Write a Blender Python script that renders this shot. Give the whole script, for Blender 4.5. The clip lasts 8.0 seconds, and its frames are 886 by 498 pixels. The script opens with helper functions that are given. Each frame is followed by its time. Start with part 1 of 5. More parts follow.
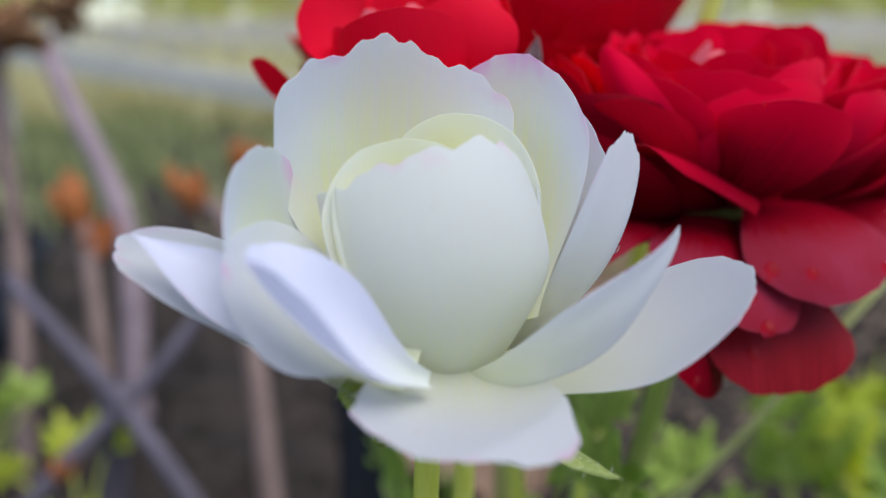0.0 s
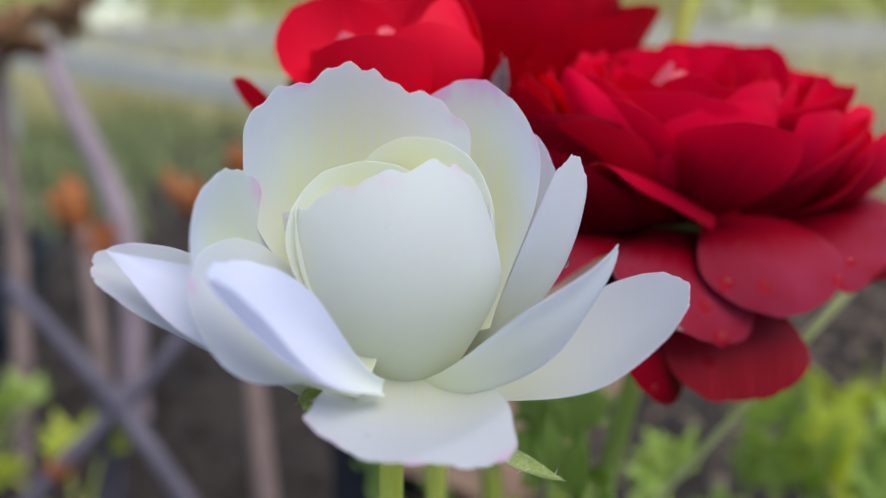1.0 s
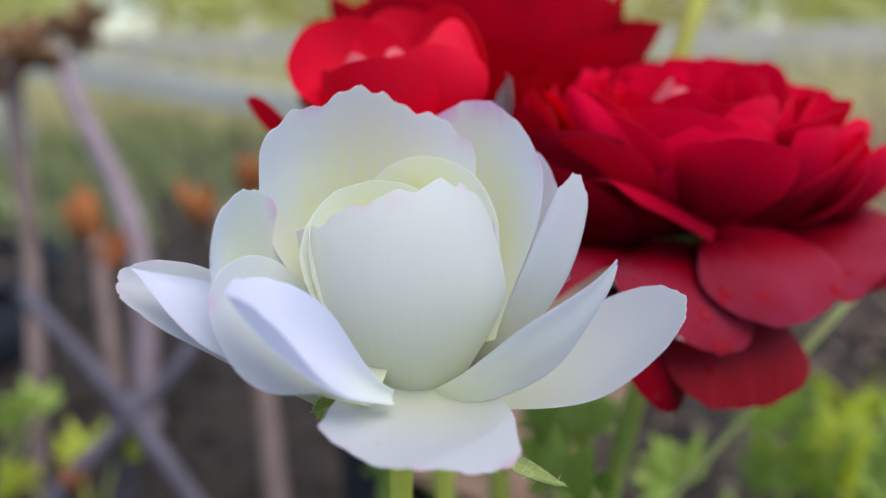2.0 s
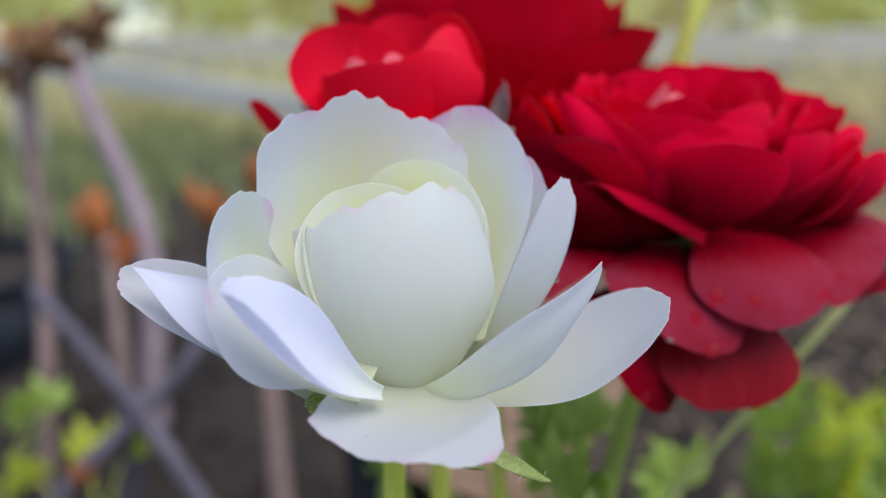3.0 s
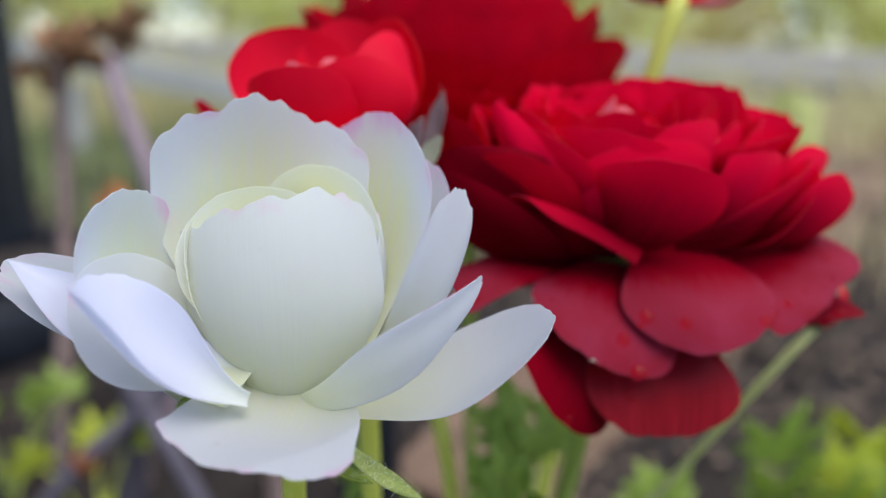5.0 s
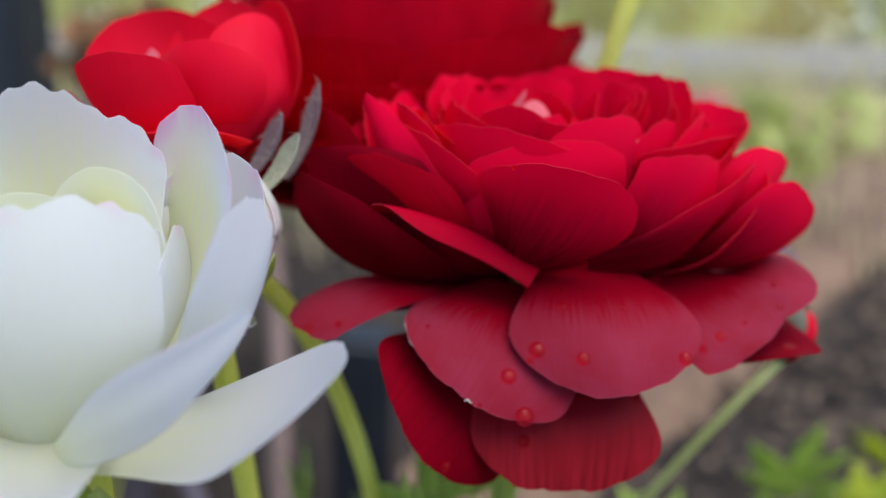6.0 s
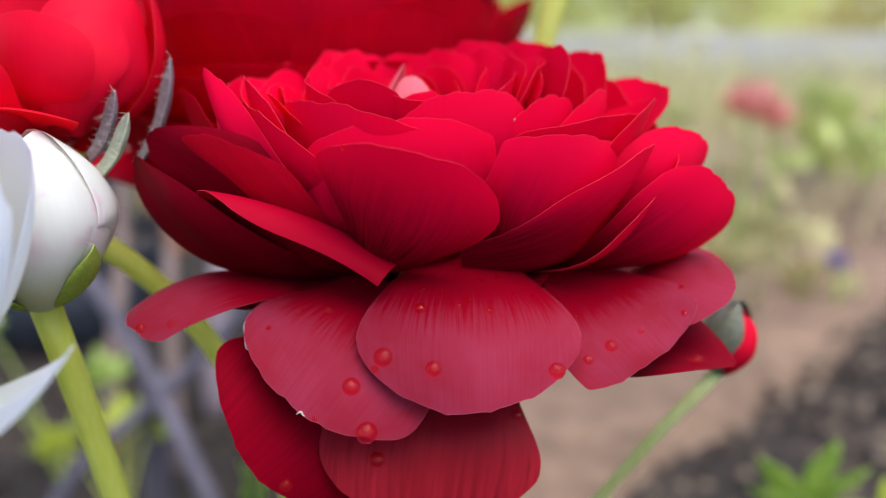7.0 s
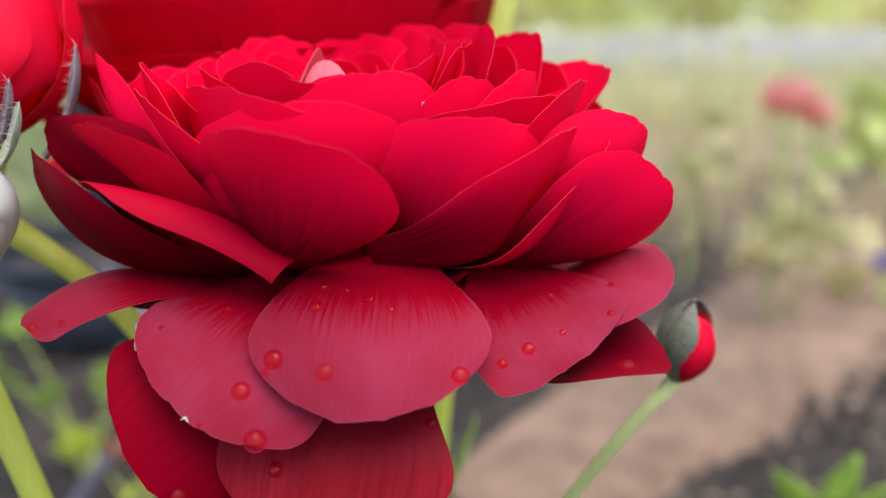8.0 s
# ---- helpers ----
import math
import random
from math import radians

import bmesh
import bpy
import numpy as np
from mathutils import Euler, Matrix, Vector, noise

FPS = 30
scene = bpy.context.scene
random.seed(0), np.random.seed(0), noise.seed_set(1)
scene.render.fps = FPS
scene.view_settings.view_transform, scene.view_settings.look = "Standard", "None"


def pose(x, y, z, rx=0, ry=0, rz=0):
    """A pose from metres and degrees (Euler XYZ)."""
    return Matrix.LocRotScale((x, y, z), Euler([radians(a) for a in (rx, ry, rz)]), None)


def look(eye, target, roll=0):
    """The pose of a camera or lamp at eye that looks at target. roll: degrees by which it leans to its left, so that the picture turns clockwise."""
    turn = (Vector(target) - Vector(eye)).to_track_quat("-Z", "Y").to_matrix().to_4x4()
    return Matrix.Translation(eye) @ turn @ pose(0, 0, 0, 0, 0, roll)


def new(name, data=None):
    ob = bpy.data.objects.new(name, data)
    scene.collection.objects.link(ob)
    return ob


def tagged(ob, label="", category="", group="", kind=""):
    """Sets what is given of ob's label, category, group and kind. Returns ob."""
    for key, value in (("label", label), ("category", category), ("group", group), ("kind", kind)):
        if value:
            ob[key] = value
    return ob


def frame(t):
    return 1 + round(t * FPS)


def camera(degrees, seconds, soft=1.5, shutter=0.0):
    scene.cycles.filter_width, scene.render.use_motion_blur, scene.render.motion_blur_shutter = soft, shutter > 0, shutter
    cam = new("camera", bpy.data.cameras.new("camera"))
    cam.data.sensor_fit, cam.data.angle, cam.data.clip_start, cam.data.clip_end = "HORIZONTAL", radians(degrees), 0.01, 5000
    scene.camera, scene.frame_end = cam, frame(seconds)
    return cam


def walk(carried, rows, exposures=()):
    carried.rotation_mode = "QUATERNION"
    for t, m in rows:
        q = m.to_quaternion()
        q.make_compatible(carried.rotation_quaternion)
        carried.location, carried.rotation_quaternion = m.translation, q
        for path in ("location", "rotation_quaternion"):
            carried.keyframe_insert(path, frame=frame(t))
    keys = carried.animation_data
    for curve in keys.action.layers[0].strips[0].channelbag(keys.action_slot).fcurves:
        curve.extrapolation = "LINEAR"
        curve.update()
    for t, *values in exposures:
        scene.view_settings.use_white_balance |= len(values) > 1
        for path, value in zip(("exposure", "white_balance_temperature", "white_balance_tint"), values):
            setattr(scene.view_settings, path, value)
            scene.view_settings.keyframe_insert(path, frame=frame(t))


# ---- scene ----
cam = camera(65.10, 8.0, 1.3)
# a phone lens close to its subject: small real aperture, fixed focus
cam.data.dof.use_dof = True
cam.data.dof.focus_distance = 0.0880
cam.data.dof.aperture_fstop = 8.6
PATH = [
    (0, (0.04766, 0.05757, 0.34413), (0.04659, 1.01565, 0.05762), -0.050),
    (0.5, (0.05143, 0.05833, 0.34502), (0.04975, 1.01549, 0.05548), 0.004),
    (1, (0.05319, 0.05265, 0.34724), (0.04936, 1.01192, 0.06477), 0.146),
    (1.5, (0.05111, 0.04987, 0.34861), (0.04454, 1.00821, 0.06306), 0.163),
    (1.7, (0.05181, 0.04983, 0.34897), (0.04244, 1.01156, 0.07513), -0.039),
    (2.8, (0.05603, 0.04664, 0.35005), (0.02481, 1.00816, 0.07710), -0.355),
    (3, (0.05595, 0.04663, 0.35005), (0.02638, 1.00890, 0.07955), -0.064),
    (3.5, (0.05591, 0.04660, 0.34965), (0.01873, 1.00999, 0.08413), 0.586),
    (4, (0.06715, 0.04701, 0.35269), (0.02724, 1.01102, 0.08985), 1.035),
    (4.2, (0.07165, 0.04588, 0.35252), (0.01341, 1.00987, 0.09305), 1.089),
    (5.3, (0.07858, 0.05374, 0.34936), (-0.01612, 1.01478, 0.08965), 1.650),
    (5.5, (0.08495, 0.05739, 0.35001), (-0.03019, 1.01570, 0.08850), 1.507),
    (6, (0.10200, 0.07070, 0.34910), (-0.05041, 1.02248, 0.08287), 1.503),
    (6.2, (0.11056, 0.07662, 0.34565), (-0.06430, 1.02636, 0.08601), 1.041),
    (6.5, (0.12084, 0.08034, 0.34657), (-0.07726, 1.02433, 0.08267), 1.036),
    (7, (0.12777, 0.08786, 0.34589), (-0.10297, 1.02215, 0.07410), 0.668),
    (7.5, (0.13822, 0.09726, 0.34169), (-0.13021, 1.02246, 0.07346), 0.068),
    (7.6, (0.13998, 0.09925, 0.34196), (-0.12966, 1.02384, 0.07283), 0.148),
    (8, (0.14287, 0.09883, 0.34277), (-0.14606, 1.01857, 0.07705), -0.466),
]
# the phone opens up a little as the white flower leaves the picture
EXPOSURES = [(0.0, 0.46), (5.5, 0.48), (6.5, 0.78), (7.0, 0.98), (8.0, 1.16)]
walk(cam, [(t, look(eye, target, roll)) for t, eye, target, roll in PATH], EXPOSURES)

# ---- light ----
world = bpy.data.worlds.new("world")
scene.world = world
world.use_nodes = True
wn = world.node_tree
sky = wn.nodes.new("ShaderNodeTexSky")
sky.sky_type = "NISHITA"
sky.sun_disc = False
sky.sun_elevation, sky.sun_rotation = radians(70), radians(128)
wn.nodes["Background"].inputs["Strength"].default_value = 0.15
wn.links.new(sky.outputs["Color"], wn.nodes["Background"].inputs["Color"])
sun = new("sun", bpy.data.lights.new("sun", "SUN"))
sun.data.energy, sun.data.angle, sun.data.color = 2.15, radians(60), (1.0, 0.972, 0.94)
sun.matrix_world = look((1.3, -1.0, 4.5), (0, 0, 0))


# ---- materials ----
def material(name):
    m = bpy.data.materials.new(name)
    m.use_nodes = True
    return m, m.node_tree.nodes, m.node_tree.links, m.node_tree.nodes["Principled BSDF"]


def node(n, kind, **values):
    k = n.new(kind)
    for key, value in values.items():
        k.inputs[key.replace("_", " ")].default_value = value
    return k


def ramp(n, *stops):
    r = n.new("ShaderNodeValToRGB")
    while len(r.color_ramp.elements) < len(stops):
        r.color_ramp.elements.new(0.5)
    for e, (p, c) in zip(r.color_ramp.elements, stops):
        e.position, e.color = p, (*c, 1)
    return r


def mix(n, l, fac, a, b, mode="MIX"):
    k = n.new("ShaderNodeMix")
    k.data_type, k.blend_type = "RGBA", mode
    for sock, v in ((k.inputs[0], fac), (k.inputs[6], a), (k.inputs[7], b)):
        if hasattr(v, "is_output"):
            l.new(v, sock)
        else:
            sock.default_value = v if isinstance(v, (int, float)) else (*v, 1)
    return k.outputs[2]


def calc(n, l, op, a, b=0.0, c=0.0):
    k = n.new("ShaderNodeMath")
    k.operation = op
    for sock, v in zip(k.inputs, (a, b, c)):
        if hasattr(v, "is_output"):
            l.new(v, sock)
        else:
            sock.default_value = v
    return k.outputs[0]


def petal_material(name, body, base, edge, streak, through_part, roughness, relief, blush=None, sheen=0.0, base_end=0.45, rim_tone=None, gloss=0.12, blush_from=0.84, gloss_tint=(1, 1, 1), vein=0.55, fray=0.0, fleck=2.2, heart=False, base_from=0.02, fine=46.0, blotch=0.35):
    """A petal: body colour, a different claw at its base (in the reds also painted shade), long fine veins, a rim,
    light that shines through.
    """
    m, n, l, p = material(name)
    uv = n.new("ShaderNodeUVMap")
    info = n.new("ShaderNodeObjectInfo")
    split = n.new("ShaderNodeSeparateXYZ")
    l.new(uv.outputs["UV"], split.inputs[0])
    along, across = split.outputs["Y"], split.outputs["X"]
    shift = calc(n, l, "MULTIPLY", info.outputs["Random"], 37.0)
    place = n.new("ShaderNodeCombineXYZ")
    l.new(calc(n, l, "MULTIPLY", across, fine), place.inputs[0])
    l.new(calc(n, l, "MULTIPLY", along, fleck), place.inputs[1])
    l.new(shift, place.inputs[2])
    veins = node(n, "ShaderNodeTexNoise", Scale=1.0, Detail=5.0, Roughness=0.6)
    l.new(place.outputs[0], veins.inputs["Vector"])
    place2 = n.new("ShaderNodeCombineXYZ")
    l.new(calc(n, l, "MULTIPLY", across, 3.0), place2.inputs[0])
    l.new(calc(n, l, "MULTIPLY", along, 3.0), place2.inputs[1])
    l.new(shift, place2.inputs[2])
    cloud = node(n, "ShaderNodeTexNoise", Scale=1.2, Detail=3.0)
    l.new(place2.outputs[0], cloud.inputs["Vector"])
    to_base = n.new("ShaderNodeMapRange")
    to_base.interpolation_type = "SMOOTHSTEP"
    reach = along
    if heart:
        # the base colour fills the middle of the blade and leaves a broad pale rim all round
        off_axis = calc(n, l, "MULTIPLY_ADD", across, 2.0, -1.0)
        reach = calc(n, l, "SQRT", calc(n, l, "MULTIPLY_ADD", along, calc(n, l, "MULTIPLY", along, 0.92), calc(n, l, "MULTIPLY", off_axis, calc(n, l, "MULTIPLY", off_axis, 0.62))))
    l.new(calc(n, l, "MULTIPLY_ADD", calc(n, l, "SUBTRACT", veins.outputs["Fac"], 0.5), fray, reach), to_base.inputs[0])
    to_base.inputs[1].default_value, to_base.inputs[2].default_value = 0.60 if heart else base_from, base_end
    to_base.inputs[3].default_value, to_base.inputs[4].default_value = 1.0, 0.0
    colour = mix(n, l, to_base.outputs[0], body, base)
    vein_map = ramp(n, (0.35, (0, 0, 0)), (0.7, (1, 1, 1)))
    l.new(veins.outputs["Fac"], vein_map.inputs[0])
    colour = mix(n, l, calc(n, l, "MULTIPLY", vein_map.outputs[0], vein), colour, streak)
    cloud_map = ramp(n, (0.35, (0, 0, 0)), (0.75, (1, 1, 1)))
    l.new(cloud.outputs["Fac"], cloud_map.inputs[0])
    bare = calc(n, l, "SUBTRACT", 1.0, to_base.outputs[0])
    colour = mix(n, l, calc(n, l, "MULTIPLY", calc(n, l, "MULTIPLY", cloud_map.outputs[0], bare), blotch), colour, edge)
    if blush:
        rim = n.new("ShaderNodeMapRange")
        l.new(along, rim.inputs[0])
        rim.inputs[1].default_value, rim.inputs[2].default_value = blush_from, 1.0
        patch = ramp(n, (0.53, (0, 0, 0)), (0.68, (1, 1, 1)))
        l.new(cloud.outputs["Fac"], patch.inputs[0])
        colour = mix(n, l, calc(n, l, "MULTIPLY", rim.outputs[0], patch.outputs[0]), colour, blush)
    if rim_tone:
        far_side = calc(n, l, "ABSOLUTE", calc(n, l, "MULTIPLY_ADD", across, 2.0, -1.0))
        brim = n.new("ShaderNodeMapRange")
        l.new(calc(n, l, "MAXIMUM", along, far_side), brim.inputs[0])
        brim.inputs[1].default_value, brim.inputs[2].default_value = 0.9975, 1.0
        colour = mix(n, l, brim.outputs[0], colour, rim_tone)
    l.new(colour, p.inputs["Base Color"])
    p.inputs["Roughness"].default_value = roughness
    p.inputs["Specular IOR Level"].default_value = gloss
    p.inputs["Specular Tint"].default_value = (*gloss_tint, 1)
    p.inputs["Sheen Weight"].default_value = sheen
    p.inputs["Sheen Roughness"].default_value = 0.4
    bump = node(n, "ShaderNodeBump", Strength=relief, Distance=0.0004)
    l.new(veins.outputs["Fac"], bump.inputs["Height"])
    l.new(bump.outputs[0], p.inputs["Normal"])
    leak = n.new("ShaderNodeBsdfTranslucent")
    l.new(colour, leak.inputs["Color"])
    both = node(n, "ShaderNodeMixShader", Fac=through_part)
    l.new(p.outputs[0], both.inputs[1])
    l.new(leak.outputs[0], both.inputs[2])
    l.new(both.outputs[0], n["Material Output"].inputs["Surface"])
    return m


white_petal = petal_material("white_petal", (0.88, 0.888, 0.91), (0.875, 0.888, 0.69), (0.875, 0.88, 0.895), (0.87, 0.87, 0.885), 0.70, 0.5, 0.3, blush=(0.93, 0.72, 0.86), blush_from=0.93, base_end=0.82)
heart_white_petal = petal_material("heart_white_petal", (0.925, 0.925, 0.93), (0.925, 0.935, 0.66), (0.92, 0.925, 0.925), (0.91, 0.91, 0.92), 0.70, 0.5, 0.2, blush=(0.93, 0.70, 0.86), blush_from=0.90, base_end=1.10, heart=True)
# lilac white: the sky's blue on upturned rims is put into the colour
skylit_lilac_petal = petal_material("skylit_lilac_petal", (0.86, 0.87, 0.97), (0.90, 0.92, 0.84), (0.88, 0.87, 0.95), (0.86, 0.86, 0.94), 0.60, 0.5, 0.2, blush=(0.93, 0.72, 0.86), blush_from=0.90)
cream_petal = petal_material("cream_petal", (0.95, 0.95, 0.92), (0.955, 0.95, 0.48), (0.955, 0.955, 0.80), (0.95, 0.95, 0.82), 0.7, 0.5, 0.08, base_end=1.12, heart=True)
# dark claw at the base, deepened to paint in shade between petals
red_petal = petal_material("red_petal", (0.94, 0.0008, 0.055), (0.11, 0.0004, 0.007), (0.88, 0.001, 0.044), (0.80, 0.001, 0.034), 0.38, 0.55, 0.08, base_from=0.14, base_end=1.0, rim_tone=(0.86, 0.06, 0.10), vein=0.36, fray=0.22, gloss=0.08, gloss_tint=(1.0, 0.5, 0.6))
# dimmer copy of the red: shade on low and outer petals put into its colour
shaded_deep_petal = petal_material("shaded_deep_petal", (0.76, 0.001, 0.026), (0.08, 0.0003, 0.005), (0.48, 0.001, 0.018), (0.42, 0.001, 0.014), 0.36, 0.55, 0.08, base_end=0.8, vein=0.3, gloss=0.05)
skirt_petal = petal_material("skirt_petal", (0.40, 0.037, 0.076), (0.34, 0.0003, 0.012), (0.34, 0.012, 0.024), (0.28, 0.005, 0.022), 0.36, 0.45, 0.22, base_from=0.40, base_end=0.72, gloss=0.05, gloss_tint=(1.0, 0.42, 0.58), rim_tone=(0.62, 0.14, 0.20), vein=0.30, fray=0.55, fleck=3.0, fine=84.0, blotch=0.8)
# darkest red: maroon outer petals with the shade they stand in painted on
shaded_maroon_petal = petal_material("shaded_maroon_petal", (0.30, 0.0005, 0.012), (0.06, 0.0002, 0.003), (0.20, 0.0005, 0.010), (0.12, 0.0005, 0.006), 0.34, 0.5, 0.15, base_end=0.9, vein=0.4, gloss=0.05, gloss_tint=(1.0, 0.3, 0.4), fine=70.0)
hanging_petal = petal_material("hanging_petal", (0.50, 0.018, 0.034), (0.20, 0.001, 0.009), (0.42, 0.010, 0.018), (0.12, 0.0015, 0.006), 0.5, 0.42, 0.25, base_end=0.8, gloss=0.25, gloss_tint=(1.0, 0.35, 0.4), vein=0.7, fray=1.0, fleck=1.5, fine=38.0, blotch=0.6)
scarlet_petal = petal_material("scarlet_petal", (0.90, 0.004, 0.048), (0.50, 0.001, 0.016), (0.90, 0.012, 0.040), (0.80, 0.002, 0.024), 0.48, 0.5, 0.08, base_end=0.4, rim_tone=(0.85, 0.08, 0.08), vein=0.35)
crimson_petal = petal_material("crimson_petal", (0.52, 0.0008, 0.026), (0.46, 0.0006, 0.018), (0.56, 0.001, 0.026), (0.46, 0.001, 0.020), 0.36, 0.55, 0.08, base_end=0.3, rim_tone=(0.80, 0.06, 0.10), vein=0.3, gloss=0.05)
bud_petal = petal_material("bud_petal", (0.94, 0.94, 0.90), (0.86, 0.88, 0.56), (0.92, 0.90, 0.84), (0.92, 0.88, 0.84), 0.55, 0.5, 0.10, blush=(0.88, 0.50, 0.66), blush_from=0.3)
heart_petal = petal_material("heart_petal", (0.90, 0.22, 0.27), (0.70, 0.03, 0.05), (0.90, 0.28, 0.32), (0.86, 0.16, 0.20), 0.45, 0.5, 0.06)
pink_petal = petal_material("pink_petal", (0.75, 0.45, 0.45), (0.70, 0.70, 0.45), (0.70, 0.10, 0.12), (0.70, 0.30, 0.32), 0.45, 0.5, 0.1)


def plain(name, dark, light, scale, roughness=0.7, relief=0.3, through_part=0.0, grain=(1, 1, 1), distance=0.002):
    """A surface that varies between two colours at two scales, in object space, with relief."""
    m, n, l, p = material(name)
    at = n.new("ShaderNodeTexCoord")
    info = n.new("ShaderNodeObjectInfo")
    move = n.new("ShaderNodeMapping")
    move.inputs["Scale"].default_value = grain
    l.new(at.outputs["Object"], move.inputs[0])
    l.new(calc(n, l, "MULTIPLY", info.outputs["Random"], 9.0), move.inputs["Location"])
    big = node(n, "ShaderNodeTexNoise", Scale=scale, Detail=4.0)
    fine = node(n, "ShaderNodeTexNoise", Scale=scale * 9, Detail=6.0, Roughness=0.65)
    l.new(move.outputs[0], big.inputs["Vector"])
    l.new(move.outputs[0], fine.inputs["Vector"])
    both = calc(n, l, "MULTIPLY_ADD", fine.outputs["Fac"], 0.5, calc(n, l, "MULTIPLY", big.outputs["Fac"], 0.5))
    tone = ramp(n, (0.36, dark), (0.64, light))
    l.new(both, tone.inputs[0])
    l.new(tone.outputs[0], p.inputs["Base Color"])
    p.inputs["Roughness"].default_value = roughness
    bump = node(n, "ShaderNodeBump", Strength=relief, Distance=distance)
    l.new(fine.outputs["Fac"], bump.inputs["Height"])
    l.new(bump.outputs[0], p.inputs["Normal"])
    if through_part:
        leak = n.new("ShaderNodeBsdfTranslucent")
        l.new(tone.outputs[0], leak.inputs["Color"])
        join = node(n, "ShaderNodeMixShader", Fac=through_part)
        l.new(p.outputs[0], join.inputs[1])
        l.new(leak.outputs[0], join.inputs[2])
        l.new(join.outputs[0], n["Material Output"].inputs["Surface"])
    return m


stem_green = plain("stem_green", (0.34, 0.43, 0.07), (0.56, 0.63, 0.18), 60, 0.5, 0.25, 0.2, (1, 1, 0.12), 0.0006)
sepal_green = plain("sepal_green", (0.20, 0.27, 0.05), (0.42, 0.47, 0.16), 160, 0.55, 0.3, 0.25, distance=0.0005)
sepal_mauve = plain("sepal_mauve", (0.10, 0.08, 0.09), (0.24, 0.25, 0.16), 160, 0.55, 0.3, 0.2, distance=0.0005)
sepal_lime = plain("sepal_lime", (0.28, 0.40, 0.04), (0.48, 0.58, 0.10), 160, 0.55, 0.3, 0.3, distance=0.0005)
sepal_pale = plain("sepal_pale", (0.34, 0.36, 0.26), (0.56, 0.60, 0.42), 160, 0.55, 0.3, 0.3, distance=0.0005)
sepal_lilac = plain("sepal_lilac", (0.20, 0.15, 0.17), (0.38, 0.30, 0.31), 160, 0.55, 0.3, 0.3, distance=0.0005)
sepal_grey = plain("sepal_grey", (0.10, 0.10, 0.07), (0.24, 0.24, 0.16), 160, 0.55, 0.3, 0.25, distance=0.0005)
leaf_green = plain("leaf_green", (0.30, 0.44, 0.06), (0.60, 0.72, 0.18), 60, 0.5, 0.3, 0.45, distance=0.0008)
leaf_lime = plain("leaf_lime", (0.52, 0.62, 0.04), (0.86, 0.88, 0.16), 40, 0.5, 0.3, 0.5, distance=0.0008)
soil = plain("soil", (0.012, 0.008, 0.006), (0.068, 0.046, 0.032), 14, 0.95, 0.8, distance=0.012)
mulch = plain("mulch", (0.14, 0.095, 0.06), (0.34, 0.245, 0.165), 60, 0.9, 0.5, distance=0.003)
weathered = plain("weathered", (0.44, 0.42, 0.36), (0.64, 0.61, 0.53), 9, 0.8, 0.5, grain=(0.15, 1, 1), distance=0.003)
timber_grey = plain("timber_grey", (0.52, 0.47, 0.43), (0.72, 0.66, 0.60), 9, 0.8, 0.5, grain=(0.15, 1, 1), distance=0.003)
twig_bark = plain("twig_bark", (0.14, 0.092, 0.078), (0.29, 0.200, 0.175), 40, 0.8, 0.5, grain=(1, 1, 0.3), distance=0.001)
twig_mauve = plain("twig_mauve", (0.062, 0.052, 0.068), (0.150, 0.128, 0.160), 40, 0.8, 0.5, grain=(1, 1, 0.3), distance=0.001)
twig_rose = plain("twig_rose", (0.20, 0.145, 0.16), (0.36, 0.27, 0.29), 40, 0.8, 0.5, grain=(1, 1, 0.3), distance=0.001)
dry_brown = plain("dry_brown", (0.13, 0.06, 0.03), (0.40, 0.22, 0.10), 80, 0.85, 0.5, distance=0.001)
orange_leaf = plain("orange_leaf", (0.50, 0.13, 0.03), (0.68, 0.28, 0.09), 60, 0.55, 0.3, 0.3, distance=0.0008)
black_plastic = plain("black_plastic", (0.008, 0.010, 0.016), (0.022, 0.026, 0.036), 30, 0.45, 0.2, distance=0.0006)
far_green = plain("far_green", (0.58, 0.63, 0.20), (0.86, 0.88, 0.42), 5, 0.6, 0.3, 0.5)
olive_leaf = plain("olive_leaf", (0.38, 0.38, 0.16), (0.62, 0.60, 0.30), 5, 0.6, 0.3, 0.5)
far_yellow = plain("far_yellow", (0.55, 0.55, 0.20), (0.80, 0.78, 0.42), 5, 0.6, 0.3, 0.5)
grass_green = plain("grass_green", (0.20, 0.25, 0.08), (0.46, 0.48, 0.22), 7, 0.6, 0.3, 0.3)
far_red = plain("far_red", (0.90, 0.46, 0.39), (0.94, 0.60, 0.53), 30, 0.5, 0.3, 0.55)
sand = plain("sand", (0.085, 0.050, 0.031), (0.285, 0.176, 0.114), 3.5, 0.95, 0.5, distance=0.006)
pale_gravel = plain("pale_gravel", (0.38, 0.35, 0.25), (0.56, 0.52, 0.39), 12, 0.9, 0.5, distance=0.006)
straw = plain("straw", (0.50, 0.38, 0.22), (0.78, 0.63, 0.38), 7, 0.7, 0.3, 0.3)
straw_leaf = plain("straw_leaf", (0.60, 0.54, 0.27), (0.86, 0.78, 0.44), 5, 0.6, 0.3, 0.5)
lime_stem = plain("lime_stem", (0.76, 0.78, 0.12), (0.92, 0.93, 0.28), 60, 0.5, 0.2, 0.4, (1, 1, 0.12), 0.0006)
far_violet = plain("far_violet", (0.25, 0.18, 0.45), (0.40, 0.32, 0.62), 30, 0.5, 0.3, 0.3)
stem_pale = plain("stem_pale", (0.58, 0.60, 0.20), (0.78, 0.78, 0.36), 60, 0.5, 0.25, 0.2, (1, 1, 0.12), 0.0006)
